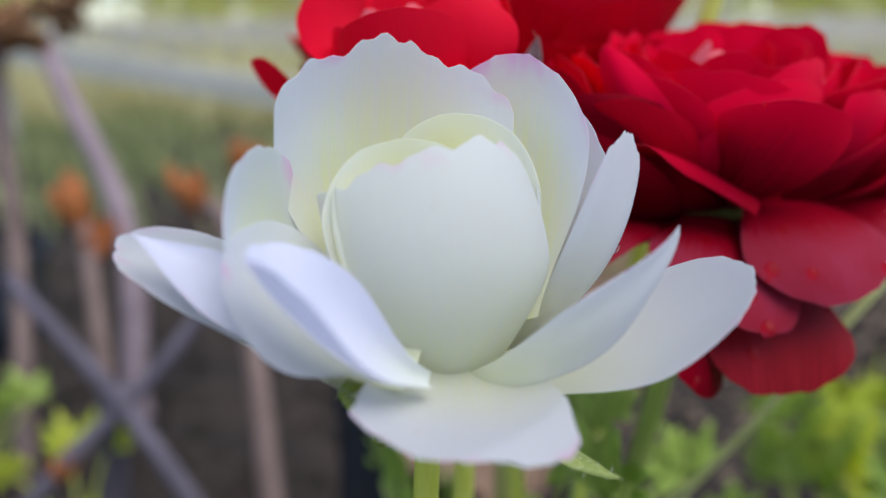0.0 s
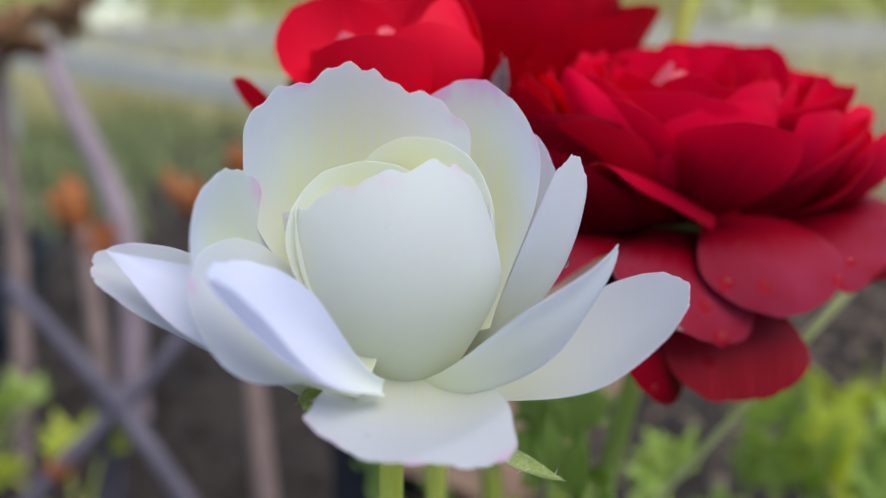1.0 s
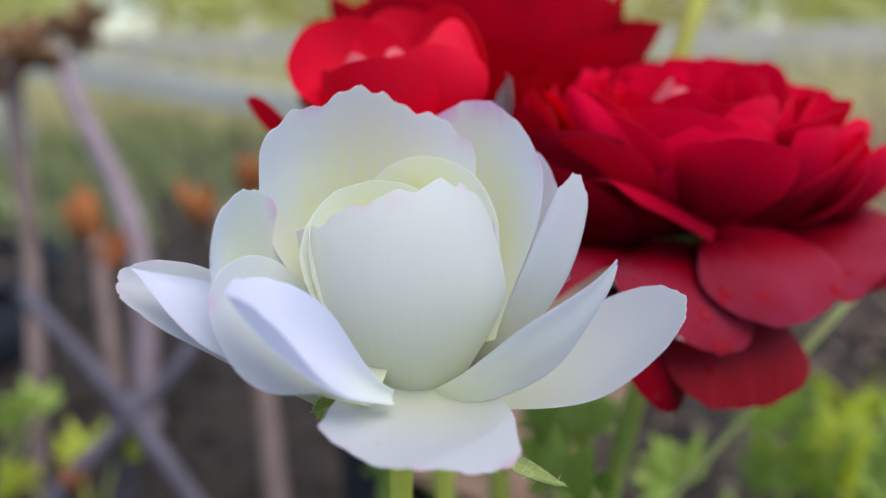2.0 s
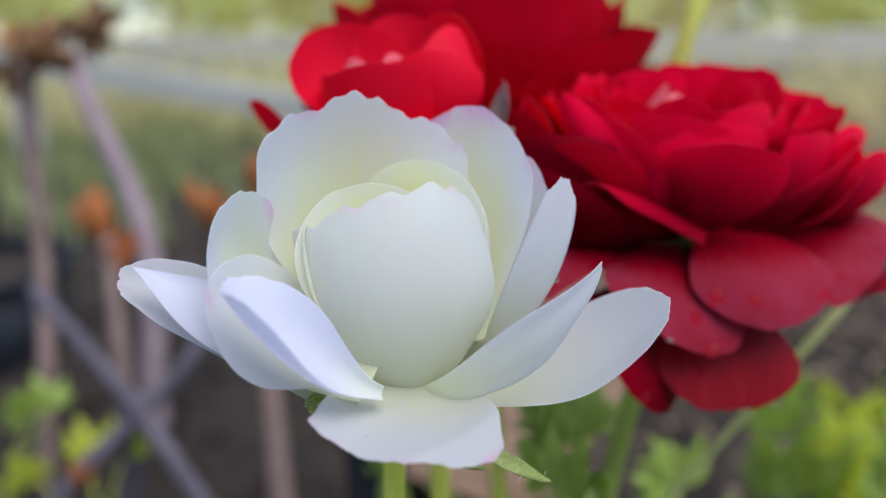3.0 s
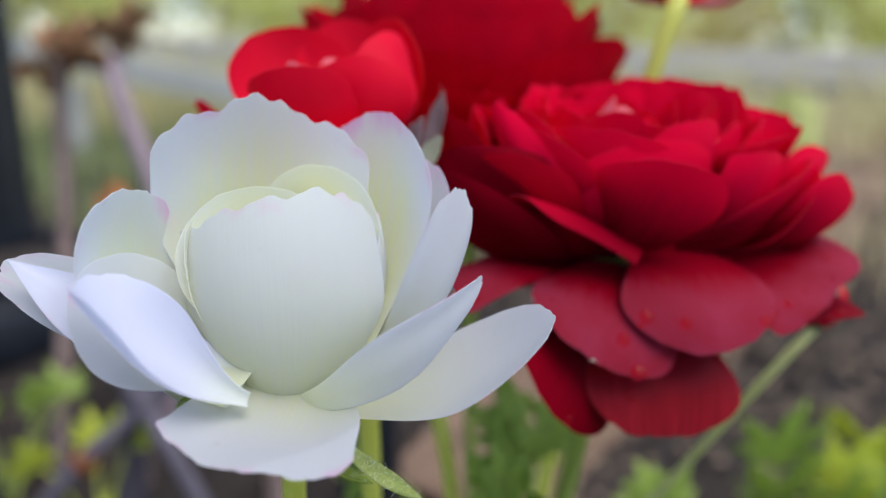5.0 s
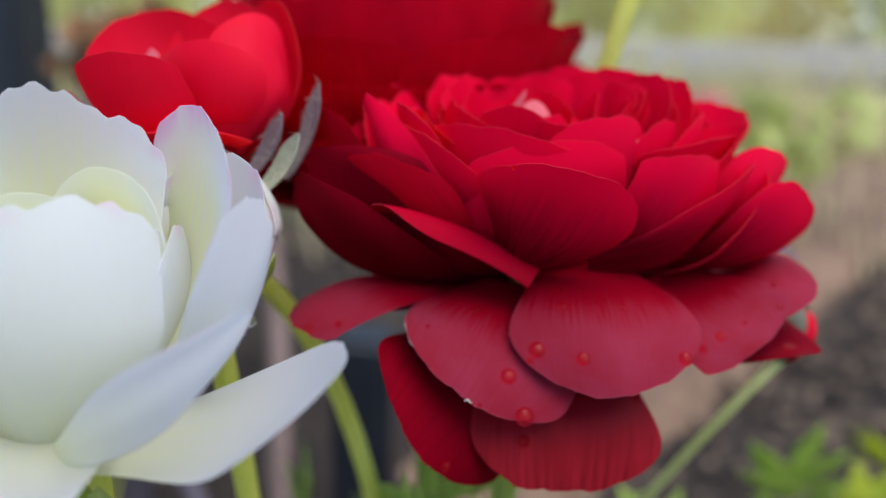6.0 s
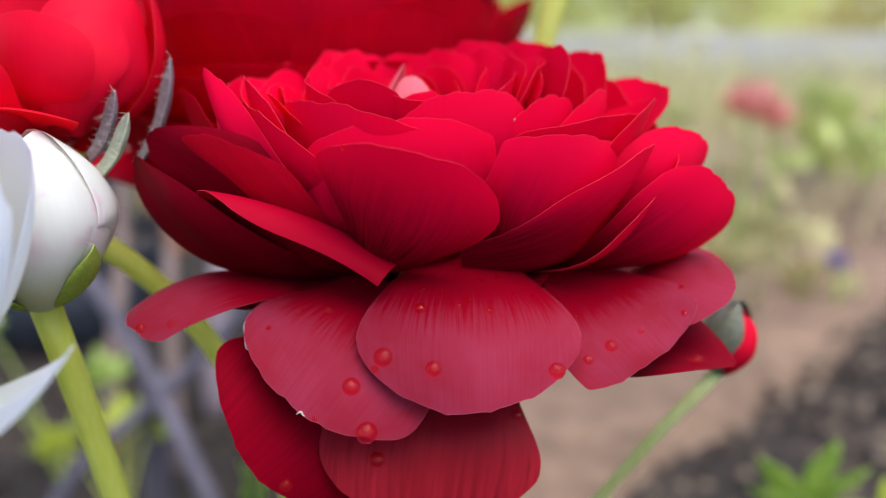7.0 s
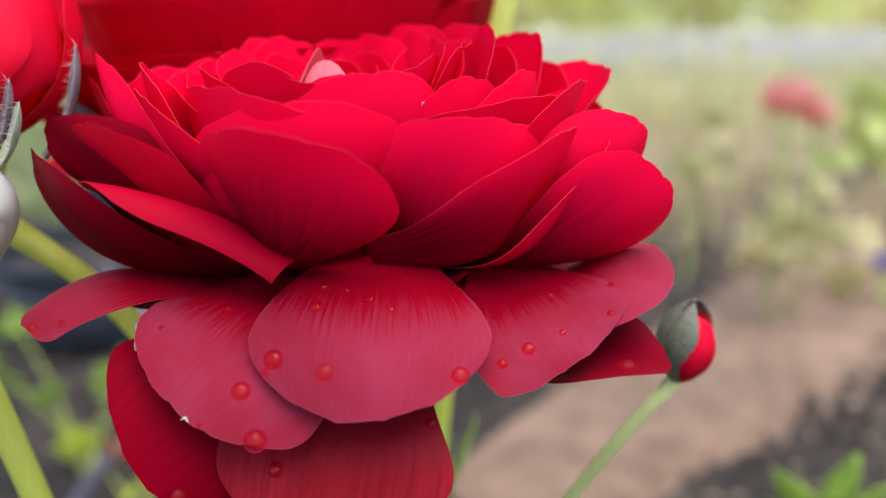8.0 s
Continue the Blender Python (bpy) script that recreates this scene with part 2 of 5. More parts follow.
shred = plain("shred", (0.62, 0.20, 0.23), (0.80, 0.42, 0.44), 300, 0.5, 0.2, 0.4)
hair_white = plain("hair_white", (0.62, 0.64, 0.52), (0.80, 0.80, 0.70), 60, 0.5, 0.1, 0.3)

def water_material(name, tint, glow_part=0.0):
    """Clear water: most light goes straight through, with a wet shine; tint and a red glow can paint in light gathered
    from a petal.
    """
    m, n, l, p = material(name)
    p.inputs["Base Color"].default_value = (*tint, 1)
    p.inputs["Transmission Weight"].default_value = 1.0
    p.inputs["IOR"].default_value = 1.33
    p.inputs["Roughness"].default_value = 0.0
    clear = n.new("ShaderNodeBsdfTransparent")
    clear.inputs["Color"].default_value = (*tint, 1)
    shine = node(n, "ShaderNodeBsdfGlossy", Roughness=0.03)
    fresnel = node(n, "ShaderNodeFresnel", IOR=1.33)
    wet = n.new("ShaderNodeMixShader")
    l.new(fresnel.outputs[0], wet.inputs[0])
    l.new(clear.outputs[0], wet.inputs[1])
    l.new(shine.outputs[0], wet.inputs[2])
    blend = node(n, "ShaderNodeMixShader", Fac=0.8)
    l.new(p.outputs[0], blend.inputs[1])
    l.new(wet.outputs[0], blend.inputs[2])
    done = blend
    if glow_part:
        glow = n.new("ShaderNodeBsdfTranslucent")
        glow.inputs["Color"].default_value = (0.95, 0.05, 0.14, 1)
        done = node(n, "ShaderNodeMixShader", Fac=glow_part)
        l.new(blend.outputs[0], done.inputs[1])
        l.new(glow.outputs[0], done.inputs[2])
    l.new(done.outputs[0], n["Material Output"].inputs["Surface"])
    return m


water = water_material("water", (0.98, 0.98, 0.98))
# red tint and glow paint in the petal light a drop would gather
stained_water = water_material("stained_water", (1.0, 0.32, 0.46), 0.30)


# ---- makers ----
def mesh_of(name, verts, faces, mat, smooth=True):
    me = bpy.data.meshes.new(name)
    me.from_pydata([tuple(v) for v in verts], [], faces)
    if smooth:
        me.polygons.foreach_set("use_smooth", [True] * len(me.polygons))
    me.materials.append(mat)
    me.update()
    return me


def part(name, me, parent, m=None, label=""):
    """One mesh object under a thing, at the pose m in the thing's own space."""
    ob = new(name, me)
    ob.parent = parent
    if m is not None:
        ob.matrix_basis = m
    return tagged(ob, label)


def thing(name, at, label, category, group=""):
    ob = new(name)
    ob.location = at
    ob.empty_display_size = 0.01
    return tagged(ob, label, category, group)


def unit(v):
    v = np.asarray(v, float)
    return v / (np.linalg.norm(v) + 1e-12)


def across_steps(nv):
    """Places from edge to edge, closer together towards the edges."""
    return np.clip(np.sin(np.linspace(-1, 1, nv) * 1.42) / math.sin(1.42), -1, 1)


def petal_grid(base, tip, face, width, bulge=0.15, cup=0.6, ruffle=0.014, wave=0.0, seed=0, claw=0.35, end=0.92, rounding=0.32, twist=0.0, bow=0.0, flip=0.0, teeth=(), ns=30, nv=35):
    """The middle surface of a petal in mm: from its base to its tip, inner side towards face."""
    rng = np.random.default_rng(seed)
    b, t = np.array(base, float), np.array(tip, float)
    axis = unit(t - b)
    length = np.linalg.norm(t - b)
    nrm = unit(np.array(face, float) - axis * np.dot(face, axis))
    side = np.cross(axis, nrm)
    mid = (b + t) / 2 - nrm * 2 * bulge * length + side * 2 * bow * length
    s = np.linspace(0, 1, ns)[:, None] ** 0.85
    v = across_steps(nv)[None, :]
    ph = rng.uniform(0, 6.28, 6)
    rag = 0.5 * np.sin(3.1 * v + ph[0]) + 0.35 * np.sin(7.3 * v + ph[1]) + 0.3 * np.sin(15.0 * v + ph[2]) + 0.22 * np.sin(31.0 * v + ph[5])
    se = s * (1 - rounding * (1 - (1 - np.abs(v) ** 2.2) ** 0.555)) * (1 + ruffle * rag * s ** 3)
    for at, half, tall in teeth:
        se = se * (1 + tall * np.exp(-((v - at) / half) ** 4) * s ** 5)
    rise = np.clip(se / 0.62, 0, 1)
    prof = claw + (1 - claw) * (rise * rise * (3 - 2 * rise)) ** 0.8
    fall = np.clip((se - 0.62) / 0.38, 0, 1)
    prof = prof * (1 - (1 - end) * fall ** 2)
    h = width / 2 * prof * np.ones_like(v)
    q = se[..., None]
    c = (1 - q) ** 2 * b + 2 * q * (1 - q) * mid + q * q * t
    tan = 2 * (1 - q) * (mid - b) + 2 * q * (t - mid)
    tan /= np.linalg.norm(tan, axis=2, keepdims=True)
    nn = np.cross(np.broadcast_to(side, tan.shape), tan)
    nn /= np.linalg.norm(nn, axis=2, keepdims=True)
    across = np.cross(tan, nn)
    turn = twist * (q - 0.5)
    across, nn = across * np.cos(turn) + nn * np.sin(turn), nn * np.cos(turn) - across * np.sin(turn)
    phi = cup if abs(cup) > 1e-3 else 1e-3
    lat = h * np.sin(phi * v) / math.sin(abs(phi)) * (1 if phi > 0 else -1)
    lift = h * (1 - np.cos(phi * v)) / math.sin(abs(phi)) * (1 if phi > 0 else -1)
    w = wave * length * se ** 2 * (np.sin(2.6 * v + ph[3]) + 0.5 * np.sin(5.2 * v + ph[4] + 3 * se))
    w = w + 0.012 * length * np.sin(4.0 * v + ph[4] + 4.0 * se) * se
    # one front corner folded down along a slanting crease
    tail = flip * length * np.clip(-v - 0.05 + 2.1 * (se - 0.95), 0, 2) ** 1.3
    g = c + across * lat[..., None] + nn * (lift + w - tail)[..., None]
    return g


def grid_normals(g):
    du = np.gradient(g, axis=0)
    dv = np.gradient(g, axis=1)
    nn = np.cross(du, dv)
    return nn / (np.linalg.norm(nn, axis=2, keepdims=True) + 1e-12)


def shell(name, g, mat, thick=0.2):
    """A thin closed shell about a grid of points (mm), with its map: across, along."""
    ns, nv = g.shape[:2]
    nn = grid_normals(g)
    s = np.linspace(0, 1, ns)[:, None]
    v = across_steps(nv)[None, :]
    th = thick / 2 * (0.3 + 0.7 * np.clip(np.minimum((1 - np.abs(v)) * 5, (1 - s) * 6), 0, 1)) * np.ones((ns, nv))
    top = (g + nn * th[..., None]).reshape(-1, 3)
    low = (g - nn * th[..., None]).reshape(-1, 3)
    verts = np.concatenate([top, low]) / 1000
    k = ns * nv
    faces = []
    for i in range(ns - 1):
        for j in range(nv - 1):
            a = i * nv + j
            faces.append((a, a + 1, a + nv + 1, a + nv))
            faces.append((k + a, k + a + nv, k + a + nv + 1, k + a + 1))
    rim = [i * nv for i in range(ns)] + [(ns - 1) * nv + j for j in range(1, nv)] + [i * nv + nv - 1 for i in range(ns - 2, -1, -1)] + [j for j in range(nv - 2, 0, -1)]
    e, r = 2 * k, len(rim)
    verts = np.concatenate([verts, verts[rim], verts[[k + a for a in rim]]])
    for i in range(r):
        faces.append((e + i, e + (i + 1) % r, e + r + (i + 1) % r, e + r + i))
    me = mesh_of(name, verts, faces, mat)
    st = np.stack(np.broadcast_arrays((v + 1) / 2, s ** 0.85), axis=-1).reshape(-1, 2)
    st = np.concatenate([st, st, st[rim], st[rim]])
    layer = me.uv_layers.new(name="UVMap")
    idx = np.zeros(len(me.loops), dtype=np.int32)
    me.loops.foreach_get("vertex_index", idx)
    layer.data.foreach_set("uv", st[idx].astype(np.float32).ravel())
    return me


class Head:
    """A flower's head: the thing it belongs to and the head's pose in that thing."""

    def __init__(self, owner, world_pose):
        self.owner = owner
        self.m = Matrix.Translation(owner.location).inverted() @ world_pose
        self.world = world_pose
        self.grids = {}
        self.red_lit_drops = owner.name.startswith("red")


def petal(head, base, tip, face, width, mat, name="petal", label="", thick=0.2, blush=0.0, green=0.0, key="", **shape):
    g = petal_grid(base, tip, face, width, **shape)
    if key:
        head.grids[key] = g
    if green and mat == white_petal:
        mat = cream_petal
    return part(name, shell(name, g, mat, thick), head.owner, head.m, label)


def ring(head, n, base_r, base_z, tip_r, tip_z, width, mat, a0=0.0, jitter=0.15, face_up=0.2, seed=0, skip=(), **shape):
    """A whorl of petals about a head's axis; a0 in degrees from the side that faces -y."""
    rng = np.random.default_rng(seed + 500)
    for i in range(n):
        a = radians(a0) + 2 * math.pi * i / n + rng.uniform(-jitter, jitter)
        k = 1 + rng.uniform(-0.07, 0.07)
        dz = rng.uniform(-0.06, 0.06) * abs(tip_z)
        ww = width * (1 + rng.uniform(-0.1, 0.1))
        cc = rng.uniform(-0.03, 0.03)
        if any(lo <= math.degrees(a) % 360 <= hi for lo, hi in skip):
            continue
        e = np.array((math.sin(a), -math.cos(a), 0))
        up = np.array((0, 0, 1.0))
        own = dict(shape)
        own["bulge"] = own.get("bulge", 0.15) + cc
        petal(head, e * base_r + up * base_z, e * tip_r * k + up * (tip_z + dz), -e + up * face_up, ww, mat, seed=seed + i, **own)


def tube(name, points, radii, mat, sides=12, steps=28):
    """A round stem along a smooth curve through points (metres), with its radius eased from point to point."""
    pts = np.array(points, float)
    t = np.linspace(0, 1, len(pts))
    u = np.linspace(0, 1, steps)
    deg = min(len(pts) - 1, 4)
    curve = np.stack([np.polyval(np.polyfit(t, pts[:, k], deg), u) for k in range(3)], axis=1)
    rad = np.interp(u, np.linspace(0, 1, len(radii)), radii)
    tan = np.gradient(curve, axis=0)
    verts, faces = [], []
    ref = np.array((0.3, 1.0, 0.1))
    for c, d, r in zip(curve, tan, rad):
        d = unit(d)
        x = unit(np.cross(d, ref))
        y = np.cross(d, x)
        for j in range(sides):
            a = 2 * math.pi * j / sides
            rr = r * (1 + 0.05 * math.sin(3 * a))
            verts.append(c + (x * math.cos(a) + y * math.sin(a)) * rr)
    for i in range(steps - 1):
        for j in range(sides):
            a, b = i * sides + j, i * sides + (j + 1) % sides
            faces.append((a, b, b + sides, a + sides))
    faces.append(tuple(range(sides - 1, -1, -1)))
    faces.append(tuple(range((steps - 1) * sides, steps * sides)))
    return mesh_of(name, verts, faces, mat)


def stem(owner, points, radii, mat=None):
    pts = [Vector(q) - owner.location for q in points]
    return part("stem", tube("stem", pts, radii, mat or stem_green), owner)


def hairs(owner, g, m, count, length, seed, mat):
    """Fine hairs on the outer side of a sepal."""
    rng = np.random.default_rng(seed)
    nn = grid_normals(g)
    verts, faces = [], []
    for _ in range(count):
        i, j = rng.integers(1, g.shape[0]), rng.integers(0, g.shape[1])
        p0 = g[i, j]
        d = unit(-nn[i, j] + rng.normal(0, 0.5, 3))
        x = unit(np.cross(d, rng.normal(0, 1, 3))) * 0.035
        y = np.cross(d, x)
        k = len(verts)
        verts += [(p0 + x) / 1000, (p0 - x * 0.5 + y) / 1000, (p0 - x * 0.5 - y) / 1000, (p0 + d * length * rng.uniform(0.5, 1)) / 1000]
        faces += [(k, k + 1, k + 3), (k + 1, k + 2, k + 3), (k + 2, k, k + 3)]
    return part("hair", mesh_of("hair", verts, faces, mat), owner, m, "fine pale hairs")


def sepal(head, base, tip, face, width, mat, seed, fuzz=70, **shape):
    g = petal_grid(base, tip, face, width, seed=seed, end=0.3, claw=0.6, ns=12, nv=9, **shape)
    ob = part("sepal", shell("sepal", g, mat, 0.5), head.owner, head.m, "green hairy sepal")
    if fuzz:
        k = hairs(ob, g, None, fuzz, 1.8, seed, hair_white)
    return ob


def drop_mesh(name, mat):
    """A bead of water with a flattened foot."""
    bm = bmesh.new()
    bmesh.ops.create_uvsphere(bm, u_segments=20, v_segments=12, radius=1.0)
    for v in bm.verts:
        if v.co.z < -0.25:
            v.co.z = -0.25 - (v.co.z + 0.25) * 0.02
        v.co.z *= 0.75
    me = bpy.data.meshes.new(name)
    bm.to_mesh(me)
    bm.free()
    me.polygons.foreach_set("use_smooth", [True] * len(me.polygons))
    me.materials.append(mat)
    return me


DROP = drop_mesh("water_drop", water)
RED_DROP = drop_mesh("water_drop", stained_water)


def bead(head, key, along, across, radius, side):
    """A drop of water that clings to a petal of a head."""
    g = head.grids[key]
    i, j = along * (g.shape[0] - 1), across * (g.shape[1] - 1)
    i0, j0 = min(int(i), g.shape[0] - 2), min(int(j), g.shape[1] - 2)
    nn = grid_normals(g)[i0, j0] * side
    a, c = i - i0, j - j0
    p0 = (1 - a) * ((1 - c) * g[i0, j0] + c * g[i0, j0 + 1]) + a * ((1 - c) * g[i0 + 1, j0] + c * g[i0 + 1, j0 + 1])
    at = head.world @ Vector((p0 + nn * (0.1875 * radius - 0.05)) / 1000)
    up = head.world.to_3x3() @ Vector(nn)
    ob = new("water_drop", RED_DROP if head.red_lit_drops else DROP)
    ob.visible_shadow = False
    ob.matrix_basis = Matrix.Translation(at) @ up.to_track_quat("Z", "Y").to_matrix().to_4x4() @ Matrix.Scale(radius / 1000, 4)
    return tagged(ob, "clear round water drop clinging to a petal", "water drop", "water drops")


# ---- ground ----
def ground_sheet():
    near = np.concatenate([-np.geomspace(90, 1.6, 16), np.linspace(-1.5, 3.0, 150), np.geomspace(3.2, 120, 16)])
    verts, faces = [], []
    for y in near:
        for x in near - 0.5:
            d = math.hypot(x, y - 0.5)
            k = max(0.0, 1 - d / 4)
            z = k * (0.020 * noise.noise((x * 4, y * 4, 0)) + 0.012 * noise.noise((x * 13, y * 13, 5)) + 0.005 * noise.noise((x * 37, y * 37, 9)))
            verts.append((x, y, z))
    w = len(near)
    for i in range(w - 1):
        for j in range(w - 1):
            a = i * w + j
            faces.append((a, a + 1, a + w + 1, a + w))
    return mesh_of("ground", verts, faces, soil)


ground = tagged(new("ground", ground_sheet()), "dark crumbly garden soil strewn with pale mulch", "ground", kind="structure")

# ---- white flower ----
white_flower = thing("white_flower", (0.044, 0.158, 0.0), "half-open white flower with pale green heart and pink-flushed petal rims", "flower", "garden flowers")
white_head = Head(white_flower, pose(0.0485, 0.1370, 0.3065))
petal(white_head, (-1.3, -3.5, -5.4), (-2.2, -4.2, 26.5), (-0.16, 0.97, -0.20), 25.9, white_petal, bulge=0.209, cup=1.08, end=0.98, rounding=0.00, twist=-0.02, bow=-0.036, claw=0.47, ruffle=0.025, seed=1, teeth=((-0.36, 0.07, 0.014), (-0.62, 0.06, 0.012), (0.2, 0.12, -0.012)), nv=61, key="front")
petal(white_head, (-3.7, 0.6, 3.1), (-6.6, 9.8, 36.8), (0.15, -0.91, 0.38), 29.2, heart_white_petal, bulge=0.111, cup=0.67, end=1.02, rounding=0.20, twist=-0.21, bow=-0.042, claw=0.35, ruffle=0.035, seed=2, blush=0.5, teeth=((-0.09, 0.10, 0.016), (0.22, 0.10, -0.012)), nv=61, key="backL")
petal(white_head, (4.5, 0.9, 3.5), (8.4, 14.8, 35.9), (-0.60, -0.73, 0.32), 24.3, heart_white_petal, bulge=0.125, cup=0.11, end=0.94, rounding=0.31, twist=-0.09, bow=-0.063, claw=0.60, ruffle=0.01, seed=3, blush=0.25, key="backR")
petal(white_head, (-5.3, -7.3, 1.6), (-20.4, -2.5, 26.6), (0.86, -0.19, 0.47), 19.3, heart_white_petal, bulge=0.244, cup=0.31, end=1.01, rounding=0.25, twist=0.05, bow=-0.074, ruffle=0.012, seed=4, claw=0.75, key="L")
petal(white_head, (-5.3, -12.2, -1.1), (-35.7, -9.6, 16.7), (0.26, -0.53, 0.81), 10.9, white_petal, bulge=0.097, cup=0.56, end=0.94, rounding=0.25, twist=-0.42, bow=0.122, ruffle=0.012, seed=5, blush=0.4, key="LL")
petal(white_head, (-4.4, -11.0, 3.5), (-32.4, -11.3, 18.9), (0.30, -0.54, 0.78), 9.4, skylit_lilac_petal, bulge=0.07, cup=0.4, ruffle=0.01, seed=6, blush=0.6, claw=0.7, end=0.3, rounding=0.6)
petal(white_head, (-3.3, -9.1, 5.3), (-22.2, -13.8, 18.0), (0.45, -0.34, 0.83), 19.0, white_petal, bulge=0.192, cup=0.33, end=0.96, rounding=0.34, twist=0.16, bow=0.035, claw=0.44, ruffle=0.008, seed=17, key="Lb")
petal(white_head, (-2.5, -13.7, 3.4), (-19.0, -19.4, 19.5), (0.50, -0.27, 0.82), 10.4, skylit_lilac_petal, bulge=0.056, cup=1.30, end=1.24, rounding=0.37, twist=-0.67, bow=-0.067, claw=0.17, ruffle=0.025, seed=7, blush=0.3, key="fold")
petal(white_head, (0.9, -6.6, 1.6), (1.3, -25.3, 2.1), (0.06, -0.28, 0.96), 21.3, white_petal, bulge=0.060, cup=0.48, end=1.10, rounding=0.17, twist=-0.10, bow=-0.003, ruffle=0.03, wave=0.02, flip=0.2, seed=8, claw=0.75, key="bot")
petal(white_head, (7.5, 3.6, -0.8), (21.6, 3.9, 27.3), (-0.41, 0.90, -0.17), 7.1, white_petal, bulge=0.141, cup=1.04, end=1.02, rounding=0.35, twist=-0.23, bow=-0.044, claw=0.31, ruffle=0.02, seed=9, key="A")
petal(white_head, (1.7, -7.4, 0.1), (25.1, -6.4, 18.0), (-0.10, 0.99, 0.06), 7.4, white_petal, bulge=0.190, cup=0.08, end=0.65, rounding=0.50, twist=-1.44, bow=-0.009, claw=0.30, seed=10, key="B")
petal(white_head, (6.0, -5.8, -0.1), (33.5, -6.2, 12.6), (-0.37, -0.24, 0.90), 18.3, white_petal, bulge=0.142, cup=0.28, end=1.10, rounding=0.37, twist=0.28, bow=-0.068, claw=0.36, seed=11, blush=0.2, key="C")
petal(white_head, (1.2, -6.2, 3.4), (-6.2, 1.6, 26.6), (0.34, -0.85, 0.39), 21.9, white_petal, bulge=0.145, cup=0.65, end=0.97, rounding=0.30, twist=0.18, bow=-0.024, claw=0.35, ruffle=0.008, seed=12, green=1, key="in1")
petal(white_head, (-0.1, -2.4, -1.8), (1.5, 7.3, 29.3), (-0.16, -0.91, 0.38), 20.5, white_petal, bulge=0.162, cup=0.70, end=1.02, rounding=0.30, twist=0.19, bow=-0.001, claw=0.35, ruffle=0.004, seed=14, green=0.7, key="in3")
petal(white_head, (4.4, -0.1, -0.8), (9.3, 9.0, 22.6), (-0.95, -0.30, 0.09), 13, white_petal, bulge=0.15, cup=0.8, seed=15)
petal(white_head, (-3.9, -4.7, 1.4), (-12.3, -0.2, 23.5), (0.95, -0.30, 0.09), 13, white_petal, bulge=0.15, cup=0.8, seed=16, green=1)
petal(white_head, (0.2, 0.8, -1.2), (13.9, 15.3, 29.9), (-0.31, -0.83, 0.46), 24, white_petal, bulge=0.16, cup=0.7, seed=18)
petal(white_head, (-4.0, -1.0, -0.4), (-17.5, 12.9, 28.7), (0.40, -0.80, 0.45), 22, white_petal, bulge=0.16, cup=0.7, seed=19)

sepal(white_head, (-5.1, -8.5, -1.0), (-12.3, -12.0, 1.3), (0.11, -0.81, 0.57), 6, sepal_lime, seed=1, fuzz=220, bulge=0.12, cup=0.5)
sepal(white_head, (5.5, -6.5, -4.7), (18.9, -12.4, -9.3), (-0.34, -0.29, 0.90), 2.3, sepal_green, seed=2, bulge=0.08, cup=0.5)
sepal(white_head, (1.5, -4.5, -5.1), (11.0, -4.0, -13.0), (0.00, 0.09, 1.00), 3.6, sepal_lime, seed=3)
sepal(white_head, (-0.5, -4.4, -4.7), (-10.5, 4.3, -14.0), (0.00, 0.09, 1.00), 7, sepal_lime, seed=4)

def receptacle(head, r, h, z, mat):
    """The rounded green knob that carries the petals."""
    prof = [(0.15, -1.0), (0.45, -0.8), (0.8, -0.45), (1.0, 0.0), (0.95, 0.5), (0.6, 0.9), (0.1, 1.0)]
    verts, faces = [], []
    for rr, zz in prof:
        for k in range(20):
            a = 2 * math.pi * k / 20
            verts.append((r * rr * math.cos(a) / 1000, r * rr * math.sin(a) / 1000, (z + h * zz) / 1000))
    for i in range(len(prof) - 1):
        for k in range(20):
            faces.append((i * 20 + k, i * 20 + (k + 1) % 20, (i + 1) * 20 + (k + 1) % 20, (i + 1) * 20 + k))
    faces.append(tuple(range(19, -1, -1)))
    faces.append(tuple(range((len(prof) - 1) * 20, len(prof) * 20)))
    return part("receptacle", mesh_of("receptacle", verts, faces, mat), head.owner, head.m, "pale green knob under the petals")


receptacle(white_head, 6.0, 4.0, 1.0, sepal_green)
stem(white_flower, [(0.0485, 0.1375, 0.3065), (0.0455, 0.1420, 0.290), (0.0440, 0.1480, 0.20), (0.044, 0.158, -0.01)], [0.0021, 0.0018, 0.0019, 0.0024], lime_stem)

# ---- large red flower ----
red_flower = thing("red_flower", (0.080, 0.230, 0.0), "large deep red many-petalled flower with reflexed wet lower petals", "flower", "garden flowers")
red_head = Head(red_flower, pose(0.1026, 0.1934, 0.3107, 0, -11, 13.9))
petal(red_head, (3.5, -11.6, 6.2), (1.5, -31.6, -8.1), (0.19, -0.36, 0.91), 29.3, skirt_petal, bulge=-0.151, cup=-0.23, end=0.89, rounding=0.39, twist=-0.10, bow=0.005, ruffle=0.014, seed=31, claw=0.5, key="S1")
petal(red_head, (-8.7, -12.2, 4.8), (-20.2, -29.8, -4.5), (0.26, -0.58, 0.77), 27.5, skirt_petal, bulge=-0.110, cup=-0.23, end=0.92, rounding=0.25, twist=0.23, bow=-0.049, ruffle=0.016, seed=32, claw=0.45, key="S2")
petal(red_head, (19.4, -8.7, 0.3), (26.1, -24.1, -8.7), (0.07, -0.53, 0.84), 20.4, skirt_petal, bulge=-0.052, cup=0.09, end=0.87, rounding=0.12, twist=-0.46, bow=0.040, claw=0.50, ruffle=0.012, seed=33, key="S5")
